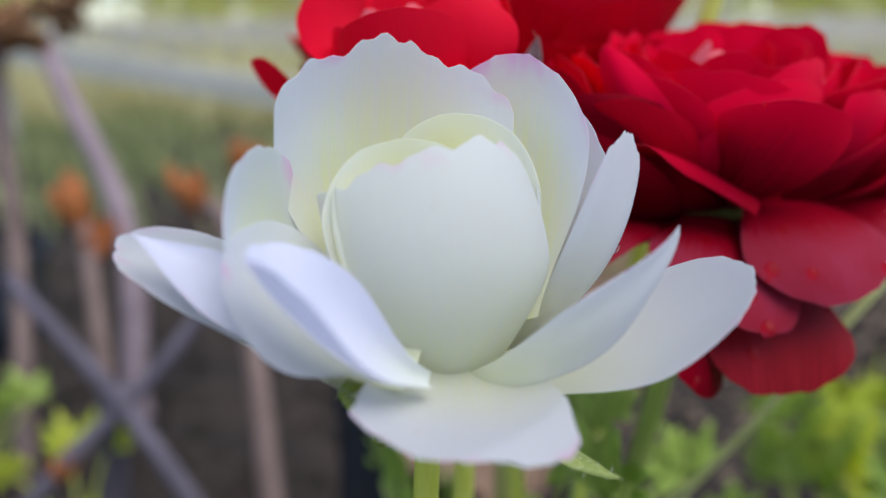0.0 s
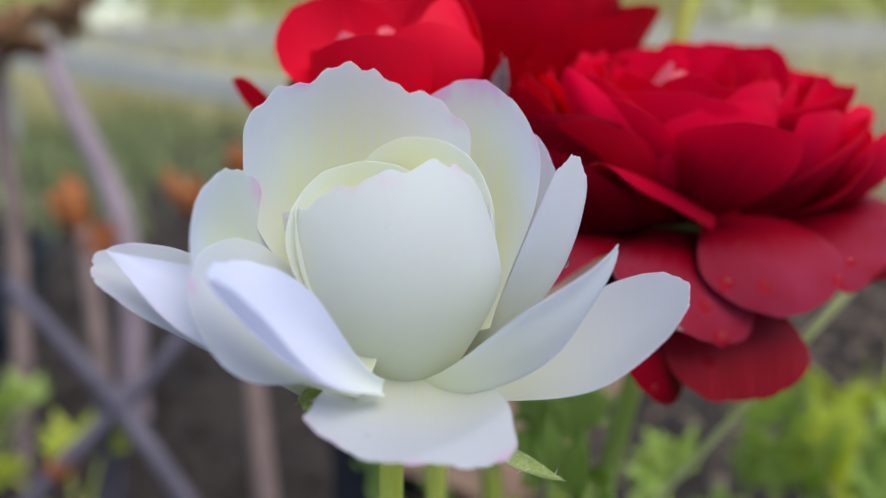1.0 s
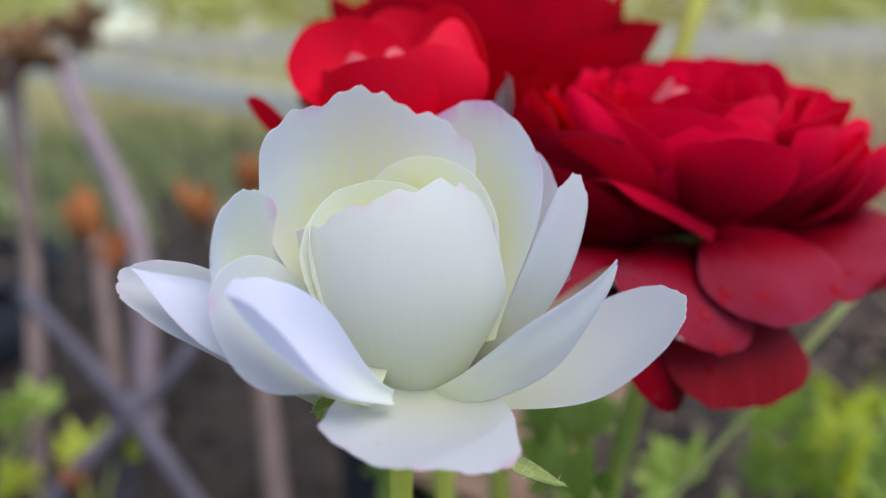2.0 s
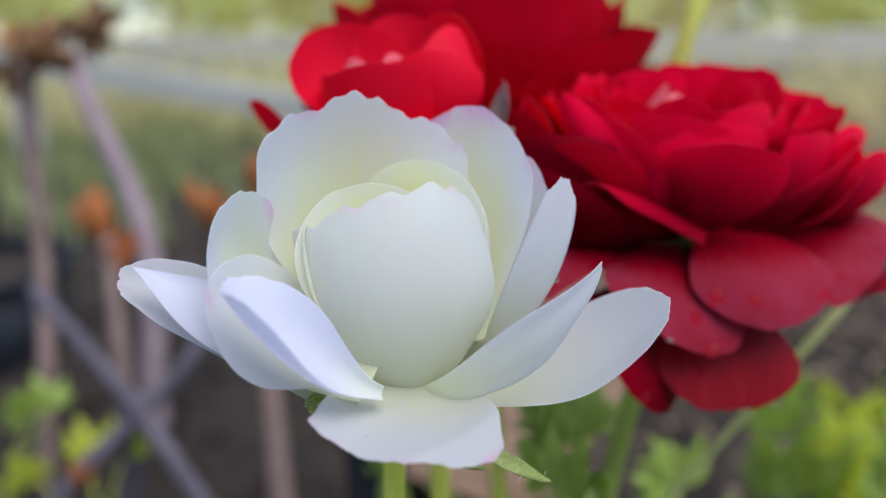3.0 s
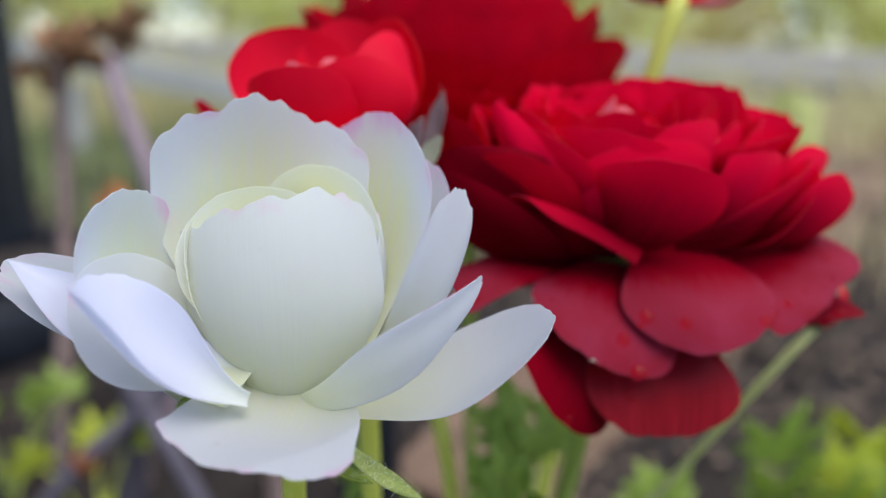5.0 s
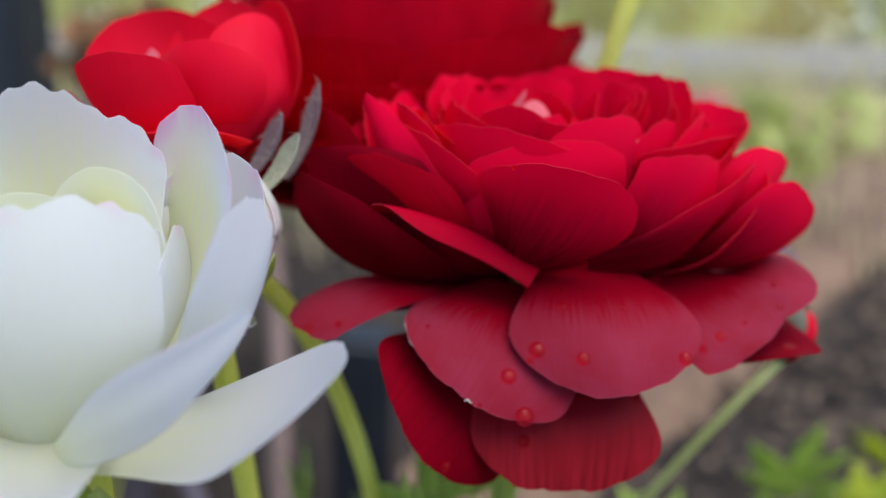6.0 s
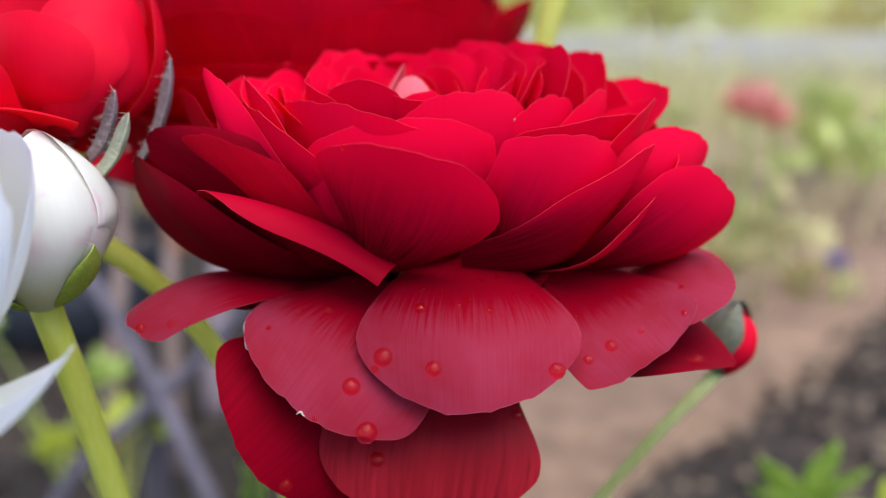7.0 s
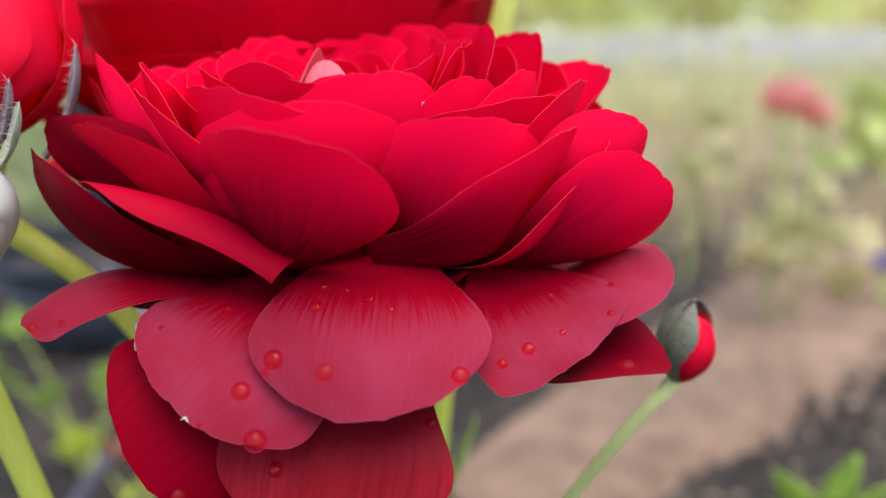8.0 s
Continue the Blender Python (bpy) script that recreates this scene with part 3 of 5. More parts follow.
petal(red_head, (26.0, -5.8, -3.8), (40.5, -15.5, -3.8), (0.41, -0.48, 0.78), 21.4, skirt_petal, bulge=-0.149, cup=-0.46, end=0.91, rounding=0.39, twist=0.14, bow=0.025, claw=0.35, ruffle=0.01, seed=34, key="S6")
petal(red_head, (21.9, -3.7, -13.8), (37.4, -21.3, -12.6), (0.21, -0.56, 0.80), 17.1, shaded_maroon_petal, bulge=-0.112, cup=0.02, end=0.72, rounding=0.36, twist=1.05, bow=0.053, claw=0.35, seed=35, key="S7")
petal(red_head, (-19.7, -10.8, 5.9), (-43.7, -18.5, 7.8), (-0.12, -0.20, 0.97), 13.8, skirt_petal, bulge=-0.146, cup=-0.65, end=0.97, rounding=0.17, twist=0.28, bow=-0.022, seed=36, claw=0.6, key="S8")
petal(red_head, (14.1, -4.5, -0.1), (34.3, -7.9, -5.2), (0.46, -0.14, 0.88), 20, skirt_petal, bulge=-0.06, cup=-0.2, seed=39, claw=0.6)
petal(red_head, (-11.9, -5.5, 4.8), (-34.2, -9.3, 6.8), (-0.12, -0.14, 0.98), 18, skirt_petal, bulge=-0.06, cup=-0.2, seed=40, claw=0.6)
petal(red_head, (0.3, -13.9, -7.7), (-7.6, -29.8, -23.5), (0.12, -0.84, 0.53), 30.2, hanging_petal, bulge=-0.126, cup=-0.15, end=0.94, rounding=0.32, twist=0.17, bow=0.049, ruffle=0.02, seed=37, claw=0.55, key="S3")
petal(red_head, (-15.9, -9.8, -4.6), (-28.5, -29.5, -11.7), (-0.14, -0.99, -0.02), 29.1, shaded_maroon_petal, bulge=-0.126, cup=-0.46, end=0.84, rounding=0.33, twist=0.20, bow=-0.045, ruffle=0.01, seed=38, claw=0.5, key="S4")

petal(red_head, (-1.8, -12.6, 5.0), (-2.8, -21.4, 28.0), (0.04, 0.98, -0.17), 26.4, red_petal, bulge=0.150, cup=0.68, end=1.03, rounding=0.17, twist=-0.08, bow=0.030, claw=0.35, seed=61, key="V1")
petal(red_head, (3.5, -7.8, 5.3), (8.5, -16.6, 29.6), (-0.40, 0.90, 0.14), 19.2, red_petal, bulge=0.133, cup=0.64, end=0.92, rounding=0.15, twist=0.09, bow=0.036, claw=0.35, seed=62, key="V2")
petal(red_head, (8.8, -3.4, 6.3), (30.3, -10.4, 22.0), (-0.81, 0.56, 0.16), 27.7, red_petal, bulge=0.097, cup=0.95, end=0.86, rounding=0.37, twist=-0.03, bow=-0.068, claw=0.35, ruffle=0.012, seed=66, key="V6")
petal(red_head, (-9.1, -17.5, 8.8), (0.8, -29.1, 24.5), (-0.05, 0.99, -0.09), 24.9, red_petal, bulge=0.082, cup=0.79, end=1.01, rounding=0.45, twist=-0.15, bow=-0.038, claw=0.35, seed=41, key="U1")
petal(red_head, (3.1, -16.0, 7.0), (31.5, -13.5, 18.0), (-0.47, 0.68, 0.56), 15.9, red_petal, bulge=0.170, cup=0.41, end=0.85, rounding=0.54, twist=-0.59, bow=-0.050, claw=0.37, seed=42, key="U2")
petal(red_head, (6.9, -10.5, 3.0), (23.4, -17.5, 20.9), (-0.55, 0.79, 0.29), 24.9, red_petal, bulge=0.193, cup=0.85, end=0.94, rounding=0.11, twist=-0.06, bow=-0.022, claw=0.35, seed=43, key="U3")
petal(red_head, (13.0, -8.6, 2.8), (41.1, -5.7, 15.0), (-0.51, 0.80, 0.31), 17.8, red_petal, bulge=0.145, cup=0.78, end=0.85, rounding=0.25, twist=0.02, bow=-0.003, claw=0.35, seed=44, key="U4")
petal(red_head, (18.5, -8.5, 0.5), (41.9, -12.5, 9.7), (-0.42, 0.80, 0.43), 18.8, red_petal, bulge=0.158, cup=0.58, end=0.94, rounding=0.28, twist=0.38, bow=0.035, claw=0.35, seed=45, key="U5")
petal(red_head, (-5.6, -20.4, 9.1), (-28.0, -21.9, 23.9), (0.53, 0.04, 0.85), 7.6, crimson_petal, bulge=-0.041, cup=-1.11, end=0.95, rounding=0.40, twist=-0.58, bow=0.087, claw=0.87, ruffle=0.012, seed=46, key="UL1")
# dark filler behind the strap, coloured for the shaded gap
petal(red_head, (-7.0, -13.5, 6.5), (-28.5, -18.0, 22.0), (0.48, 0.66, 0.58), 9.0, shaded_maroon_petal, bulge=0.12, cup=0.4, end=0.8, rounding=0.4, seed=50)
petal(red_head, (-10.5, -10.2, 7.7), (-30.2, -16.2, 30.8), (0.81, 0.55, 0.22), 20.5, shaded_deep_petal, bulge=0.125, cup=0.98, end=0.81, rounding=0.38, twist=-0.11, bow=0.045, claw=0.35, seed=47, key="UL2")
petal(red_head, (-9.5, -10.1, 7.5), (-37.6, -11.5, 30.1), (0.41, 0.91, -0.07), 12.0, shaded_maroon_petal, bulge=0.178, cup=0.58, end=0.87, rounding=0.44, twist=0.14, bow=-0.133, claw=0.35, seed=48, key="UL3")
petal(red_head, (-13.6, -10.3, 6.0), (-39.9, -12.3, 27.7), (0.48, 0.76, 0.44), 13.8, shaded_maroon_petal, bulge=0.222, cup=0.39, end=0.90, rounding=0.37, twist=-0.17, bow=-0.089, seed=49, key="UL4")
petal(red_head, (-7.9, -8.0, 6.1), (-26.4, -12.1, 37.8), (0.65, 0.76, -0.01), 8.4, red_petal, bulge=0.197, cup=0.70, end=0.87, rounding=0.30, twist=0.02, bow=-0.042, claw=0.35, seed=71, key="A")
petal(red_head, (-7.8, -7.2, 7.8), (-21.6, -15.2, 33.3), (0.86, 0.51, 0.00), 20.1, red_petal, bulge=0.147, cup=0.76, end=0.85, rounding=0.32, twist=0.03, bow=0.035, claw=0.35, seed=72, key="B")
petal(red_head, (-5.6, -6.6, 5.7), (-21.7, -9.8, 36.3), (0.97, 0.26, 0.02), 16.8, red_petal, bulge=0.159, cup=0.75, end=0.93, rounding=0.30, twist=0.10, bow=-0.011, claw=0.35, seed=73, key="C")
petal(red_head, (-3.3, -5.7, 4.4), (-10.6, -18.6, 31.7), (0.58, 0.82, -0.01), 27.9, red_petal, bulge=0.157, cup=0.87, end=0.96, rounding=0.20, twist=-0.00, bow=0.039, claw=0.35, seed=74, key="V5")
petal(red_head, (-7.5, -2.5, 4.8), (-34.2, -1.8, 36.3), (0.95, 0.29, 0.10), 17.4, shaded_deep_petal, bulge=0.166, cup=0.57, end=0.95, rounding=0.27, twist=-0.22, bow=0.019, claw=0.35, seed=75, key="L6")
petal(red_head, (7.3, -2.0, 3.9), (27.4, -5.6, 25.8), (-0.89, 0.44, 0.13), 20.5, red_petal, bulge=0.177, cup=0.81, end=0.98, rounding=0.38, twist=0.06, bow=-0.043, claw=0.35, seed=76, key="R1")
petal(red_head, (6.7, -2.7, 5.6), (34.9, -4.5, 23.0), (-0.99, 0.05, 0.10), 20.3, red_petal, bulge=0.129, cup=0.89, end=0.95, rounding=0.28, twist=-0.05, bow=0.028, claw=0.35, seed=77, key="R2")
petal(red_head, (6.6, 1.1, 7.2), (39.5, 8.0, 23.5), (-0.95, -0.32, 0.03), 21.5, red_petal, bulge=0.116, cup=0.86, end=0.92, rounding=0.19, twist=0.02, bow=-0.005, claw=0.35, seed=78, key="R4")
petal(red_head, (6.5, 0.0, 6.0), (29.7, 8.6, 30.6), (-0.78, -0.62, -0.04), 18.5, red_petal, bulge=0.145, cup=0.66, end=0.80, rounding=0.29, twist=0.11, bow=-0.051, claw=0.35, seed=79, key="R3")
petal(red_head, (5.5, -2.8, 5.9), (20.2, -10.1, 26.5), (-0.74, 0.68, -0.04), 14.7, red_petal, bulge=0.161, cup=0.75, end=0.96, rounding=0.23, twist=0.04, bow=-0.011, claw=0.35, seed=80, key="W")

# dark filler petal, its colour standing in for shade between two skirt petals
petal(red_head, (8.0, -5.0, 1.0), (12.5, -17.5, -1.5), (0.10, -0.20, 0.95), 14.0, shaded_maroon_petal, bulge=-0.05, cup=-0.1, seed=51)

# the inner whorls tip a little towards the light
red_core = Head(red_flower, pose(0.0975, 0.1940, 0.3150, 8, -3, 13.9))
# added dark petals close the waist, its deep shade painted in their colour
ring(red_head, 13, 3, 1.0, 21, 1.8, 18, shaded_maroon_petal, a0=0, seed=95, face_up=0.9, bulge=0.05, cup=0.3, ns=12, nv=11)
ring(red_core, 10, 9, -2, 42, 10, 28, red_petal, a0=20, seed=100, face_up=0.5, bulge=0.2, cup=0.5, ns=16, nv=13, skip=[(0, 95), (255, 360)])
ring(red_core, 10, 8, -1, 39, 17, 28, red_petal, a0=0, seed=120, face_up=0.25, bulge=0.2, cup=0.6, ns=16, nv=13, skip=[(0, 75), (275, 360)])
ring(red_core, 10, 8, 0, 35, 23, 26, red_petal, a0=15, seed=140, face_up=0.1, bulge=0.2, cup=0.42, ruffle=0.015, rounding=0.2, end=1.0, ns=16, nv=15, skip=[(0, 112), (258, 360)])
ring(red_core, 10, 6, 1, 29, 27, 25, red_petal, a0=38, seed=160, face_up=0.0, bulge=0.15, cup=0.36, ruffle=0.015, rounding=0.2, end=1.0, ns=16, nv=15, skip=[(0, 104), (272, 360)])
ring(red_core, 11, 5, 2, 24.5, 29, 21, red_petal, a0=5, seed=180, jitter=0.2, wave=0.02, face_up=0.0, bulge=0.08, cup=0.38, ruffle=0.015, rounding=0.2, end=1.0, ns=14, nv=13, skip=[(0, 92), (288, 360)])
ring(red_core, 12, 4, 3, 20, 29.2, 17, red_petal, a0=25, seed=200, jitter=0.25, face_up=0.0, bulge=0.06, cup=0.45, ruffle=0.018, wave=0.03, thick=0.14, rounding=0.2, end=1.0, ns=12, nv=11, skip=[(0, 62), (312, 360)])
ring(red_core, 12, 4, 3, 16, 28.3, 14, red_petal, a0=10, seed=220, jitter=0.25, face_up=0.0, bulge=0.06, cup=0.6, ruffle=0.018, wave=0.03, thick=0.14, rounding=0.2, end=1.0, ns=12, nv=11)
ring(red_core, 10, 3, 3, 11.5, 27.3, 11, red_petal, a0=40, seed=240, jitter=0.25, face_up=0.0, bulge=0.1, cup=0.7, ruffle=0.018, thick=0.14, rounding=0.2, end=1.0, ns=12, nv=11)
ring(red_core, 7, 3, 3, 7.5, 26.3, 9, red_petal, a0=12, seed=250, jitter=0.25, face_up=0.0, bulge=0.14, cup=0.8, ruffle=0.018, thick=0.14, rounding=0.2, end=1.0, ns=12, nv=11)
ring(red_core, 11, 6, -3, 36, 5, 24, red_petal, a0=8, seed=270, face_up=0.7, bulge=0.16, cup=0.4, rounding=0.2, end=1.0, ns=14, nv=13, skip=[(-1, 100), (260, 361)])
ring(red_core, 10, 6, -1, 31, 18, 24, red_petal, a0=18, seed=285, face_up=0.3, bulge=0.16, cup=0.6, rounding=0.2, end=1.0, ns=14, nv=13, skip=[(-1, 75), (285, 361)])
ring(red_core, 3, 1.2, 6, 0.8, 28.6, 9, heart_petal, a0=10, seed=260, jitter=0.0, face_up=0.0, bulge=0.24, cup=1.25, ruffle=0.0, rounding=0.4, end=0.8, ns=18, nv=15)
receptacle(red_head, 8.0, 6.0, 0.0, sepal_green)
stem(red_flower, [(0.1026, 0.1934, 0.312), (0.1000, 0.198, 0.29), (0.088, 0.212, 0.18), (0.080, 0.230, -0.01)], [0.003, 0.0024, 0.0025, 0.003])

# ---- small red flower ----
small_red_flower = thing("red_flower", (0.062, 0.245, 0.0), "small cup-shaped scarlet flower not yet fully open", "flower", "garden flowers")
cup_head = Head(small_red_flower, pose(0.0405, 0.1835, 0.3290, 0, -4, 8))
petal(cup_head, (6.6, -13.5, 6.1), (9.4, -16.6, 21.0), (0.08, 0.95, -0.31), 17.4, scarlet_petal, bulge=0.155, cup=0.68, end=0.92, rounding=0.25, twist=-0.05, bow=-0.054, claw=0.35, ruffle=0.008, seed=301, key="F1")
petal(cup_head, (10.3, -14.7, 5.0), (15.8, -2.8, 24.2), (-0.73, 0.68, 0.03), 16.4, scarlet_petal, bulge=0.163, cup=0.99, end=0.80, rounding=0.36, twist=-0.20, bow=-0.006, claw=0.35, ruffle=0.008, seed=302, key="F2")
petal(cup_head, (4.1, -12.2, 2.0), (-3.2, -23.5, 19.5), (0.41, 0.90, -0.15), 18.8, scarlet_petal, bulge=0.153, cup=0.85, end=1.02, rounding=0.20, twist=-0.10, bow=0.008, claw=0.35, ruffle=0.008, seed=303, key="F3")
petal(cup_head, (-0.5, -8.7, 6.1), (-8.2, 6.2, 27.3), (0.27, -0.89, 0.36), 23.9, scarlet_petal, bulge=0.226, cup=0.70, end=0.94, rounding=0.26, twist=-0.03, bow=0.017, ruffle=0.008, seed=304, key="F4")
petal(cup_head, (-11.3, 10.7, 0.7), (-25.3, 6.0, 14.1), (0.36, 0.38, 0.85), 10.4, scarlet_petal, bulge=0.138, cup=0.42, end=0.93, rounding=0.29, twist=-0.12, bow=0.001, ruffle=0.008, seed=305, key="F5")
petal(cup_head, (8.3, -7.9, 1.2), (13.7, 6.0, 28.2), (-0.62, -0.71, 0.34), 19.7, scarlet_petal, bulge=0.238, cup=0.74, end=0.93, rounding=0.33, twist=0.17, bow=-0.036, ruffle=0.008, seed=307, key="F7")
petal(cup_head, (2.4, -5.7, 7.2), (6.1, 10.6, 28.6), (-0.02, -0.93, 0.36), 19.3, scarlet_petal, bulge=0.203, cup=0.79, end=0.90, rounding=0.33, twist=0.01, bow=0.005, ruffle=0.008, seed=308, key="F8")
petal(cup_head, (4.7, -13.0, 4.1), (6.5, -26.0, 9.1), (0.08, -0.37, 0.93), 20, scarlet_petal, bulge=-0.1, cup=-0.3, ruffle=0.008, seed=306, claw=0.5)
petal(cup_head, (10.5, -15.5, 4.5), (13.0, -8.3, 22.8), (-0.30, 0.92, -0.24), 14, scarlet_petal, bulge=0.18, cup=0.9, ruffle=0.008, seed=309)

ring(cup_head, 5, 4, 2, 11, 19, 15, scarlet_petal, a0=10, seed=320, face_up=0.0, bulge=0.2, cup=0.9, ns=14, nv=11)
ring(cup_head, 4, 3, 2, 5, 20.5, 10, heart_petal, a0=45, seed=330, face_up=0.0, bulge=0.22, cup=0.9, ns=12, nv=9)
sepal(cup_head, (13.1, -14.1, 0.9), (19.2, -15.3, 10.2), (-0.46, -0.74, 0.49), 4.0, sepal_lilac, seed=5, bulge=0.1, cup=0.7)
sepal(cup_head, (15.4, -16.6, -1.3), (22.1, -17.9, 7.2), (-0.55, -0.70, 0.46), 4.4, sepal_pale, seed=6, bulge=0.1, cup=0.7)
sepal(cup_head, (17.1, -9.1, -0.9), (23.5, -6.5, 14.4), (-0.62, -0.65, 0.44), 4.2, sepal_lilac, seed=7, bulge=0.1, cup=0.7)
sepal(cup_head, (10.1, -13.4, 0.9), (9.3, -21.6, 1.4), (0.31, -0.47, 0.83), 6, sepal_pale, seed=8)

stem(small_red_flower, [(0.0405, 0.1835, 0.330), (0.046, 0.188, 0.31), (0.066, 0.21, 0.24), (0.062, 0.245, -0.01)], [0.003, 0.002, 0.002, 0.0025], lime_stem)

# ---- red flower behind ----
back_red_flower = thing("red_flower", (0.07, 0.30, 0.0), "full deep red flower behind the others", "flower", "garden flowers")
back_head = Head(back_red_flower, pose(0.0605, 0.2480, 0.327, 4, 0, 5))
# lower whorls take the dimmer red with painted shade, the top one the bright red
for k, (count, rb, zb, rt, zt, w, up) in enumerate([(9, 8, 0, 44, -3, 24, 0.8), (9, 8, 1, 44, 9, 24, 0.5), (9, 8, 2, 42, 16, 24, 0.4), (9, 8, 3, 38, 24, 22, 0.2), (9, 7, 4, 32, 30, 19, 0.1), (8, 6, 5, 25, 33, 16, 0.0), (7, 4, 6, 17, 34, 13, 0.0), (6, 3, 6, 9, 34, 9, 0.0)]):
    ring(back_head, count + 4, rb, zb, rt * 1.22, zt * 1.25, w * 1.4, red_petal if k > 6 else shaded_deep_petal, a0=17 * k, seed=400 + 20 * k, face_up=up, bulge=0.2, cup=0.55, ruffle=0.006, rounding=0.14, end=1.0, ns=14, nv=13)
stem(back_red_flower, [(0.0605, 0.248, 0.338), (0.065, 0.262, 0.30), (0.07, 0.285, 0.15), (0.07, 0.30, -0.01)], [0.003, 0.0022, 0.0024, 0.003])

# ---- white bud ----
white_bud = thing("white_bud", (0.040, 0.20, 0.0), "closed white flower bud streaked with pink, hairy green sepals", "flower bud", "garden flowers")
bud_head = Head(white_bud, pose(0.0516, 0.1630, 0.3115, 4, 2, 20))
ring(bud_head, 3, 3, 0, 2.4, 23.5, 19, bud_petal, a0=28, seed=500, face_up=0.0, bulge=0.33, cup=1.40, ruffle=0.004, ns=24, nv=21, rounding=0.5)
ring(bud_head, 3, 2, 0, 2.0, 23.0, 17.6, bud_petal, a0=88, seed=510, face_up=0.0, bulge=0.31, cup=1.40, ruffle=0.004, ns=22, nv=19, rounding=0.5)
for k, a in enumerate((62, 150, 240, 330)):
    e = np.array((math.sin(radians(a)), -math.cos(radians(a)), 0))
    sepal(bud_head, e * 2.2, e * 11.2 + np.array((0, 0, 10.5)), -e + np.array((0, 0, 0.6)), 5, sepal_lime, 520 + k, bulge=0.12, cup=0.6)
stem(white_bud, [(0.0516, 0.1630, 0.3125), (0.0503, 0.1830, 0.2080), (0.0455, 0.1945, 0.1000), (0.040, 0.20, -0.01)], [0.0021, 0.0019, 0.0021, 0.0024], lime_stem)

# ---- red bud ----
red_bud = thing("red_bud", (0.035, 0.290, 0.0), "small round red bud wrapped in grey-green sepals", "flower bud", "garden flowers")
rbud_head = Head(red_bud, pose(0.1482, 0.2055, 0.2938, 0, 8, 0))
ring(rbud_head, 4, 1.6, 0, 1.8, 11, 7.4, scarlet_petal, a0=90, seed=520, face_up=0.0, bulge=0.27, cup=1.1, ruffle=0.01, ns=14, nv=11)
for k, a in enumerate((-80, -22, 160, 215)):
    e = np.array((math.sin(radians(a)), -math.cos(radians(a)), 0))
    sepal(rbud_head, e * 1.5, e * 1.4 + np.array((0, 0, 13.0)), -e, 4.8, sepal_mauve if k != 1 else sepal_grey, 540 + k, bulge=0.25, cup=0.8)
stem(red_bud, [(0.1482, 0.2055, 0.2943), (0.1240, 0.2125, 0.250), (0.0980, 0.2330, 0.190), (0.062, 0.262, 0.10), (0.035, 0.290, -0.01)], [0.0012, 0.0010, 0.0010, 0.0013, 0.0016], stem_pale)

# ---- pink flower above ----
pink_flower = thing("pink_flower", (0.078, 0.262, 0.0), "pale pink flower flushed with red on a slender yellow-green stem", "flower", "garden flowers")
pink_head = Head(pink_flower, pose(0.1170, 0.2410, 0.3650, 0, 6, 0))
ring(pink_head, 6, 3, 0, 20, 12, 15, pink_petal, a0=20, seed=600, skip=[(0, 60), (285, 360)], face_up=0.5, bulge=0.2, cup=0.5, ns=12, nv=9)
ring(pink_head, 5, 3, 1, 15, 17, 14, scarlet_petal, a0=50, seed=610, skip=[(0, 60), (285, 360)], face_up=0.2, bulge=0.2, cup=0.6, ns=12, nv=9)
stem(pink_flower, [(0.1170, 0.2410, 0.366), (0.1125, 0.2360, 0.351), (0.100, 0.240, 0.28), (0.086, 0.250, 0.15), (0.078, 0.262, -0.01)], [0.0026, 0.0022, 0.0021, 0.0022, 0.0023], lime_stem)

# ---- foliage round the stems ----
def join(pieces):
    verts, faces = [], []
    for v, f in pieces:
        k = len(verts)
        verts += list(v)
        faces += [tuple(i + k for i in q) for q in f]
    return verts, faces


def blade(g, thick=0.25):
    """Points and faces of a thin leaf lobe about a grid (mm)."""
    ns, nv = g.shape[:2]
    nn = grid_normals(g) * thick / 2
    v = np.concatenate([(g + nn).reshape(-1, 3), (g - nn).reshape(-1, 3)]) / 1000
    k = ns * nv
    f = []
    for i in range(ns - 1):
        for j in range(nv - 1):
            a = i * nv + j
            f += [(a, a + 1, a + nv + 1, a + nv), (k + a, k + a + nv, k + a + nv + 1, k + a + 1)]
    rim = [i * nv for i in range(ns)] + [(ns - 1) * nv + j for j in range(1, nv)] + [i * nv + nv - 1 for i in range(ns - 2, -1, -1)] + [j for j in range(nv - 2, 0, -1)]
    f += [(a, b, k + b, k + a) for a, b in zip(rim, rim[1:] + rim[:1])]
    return v, f


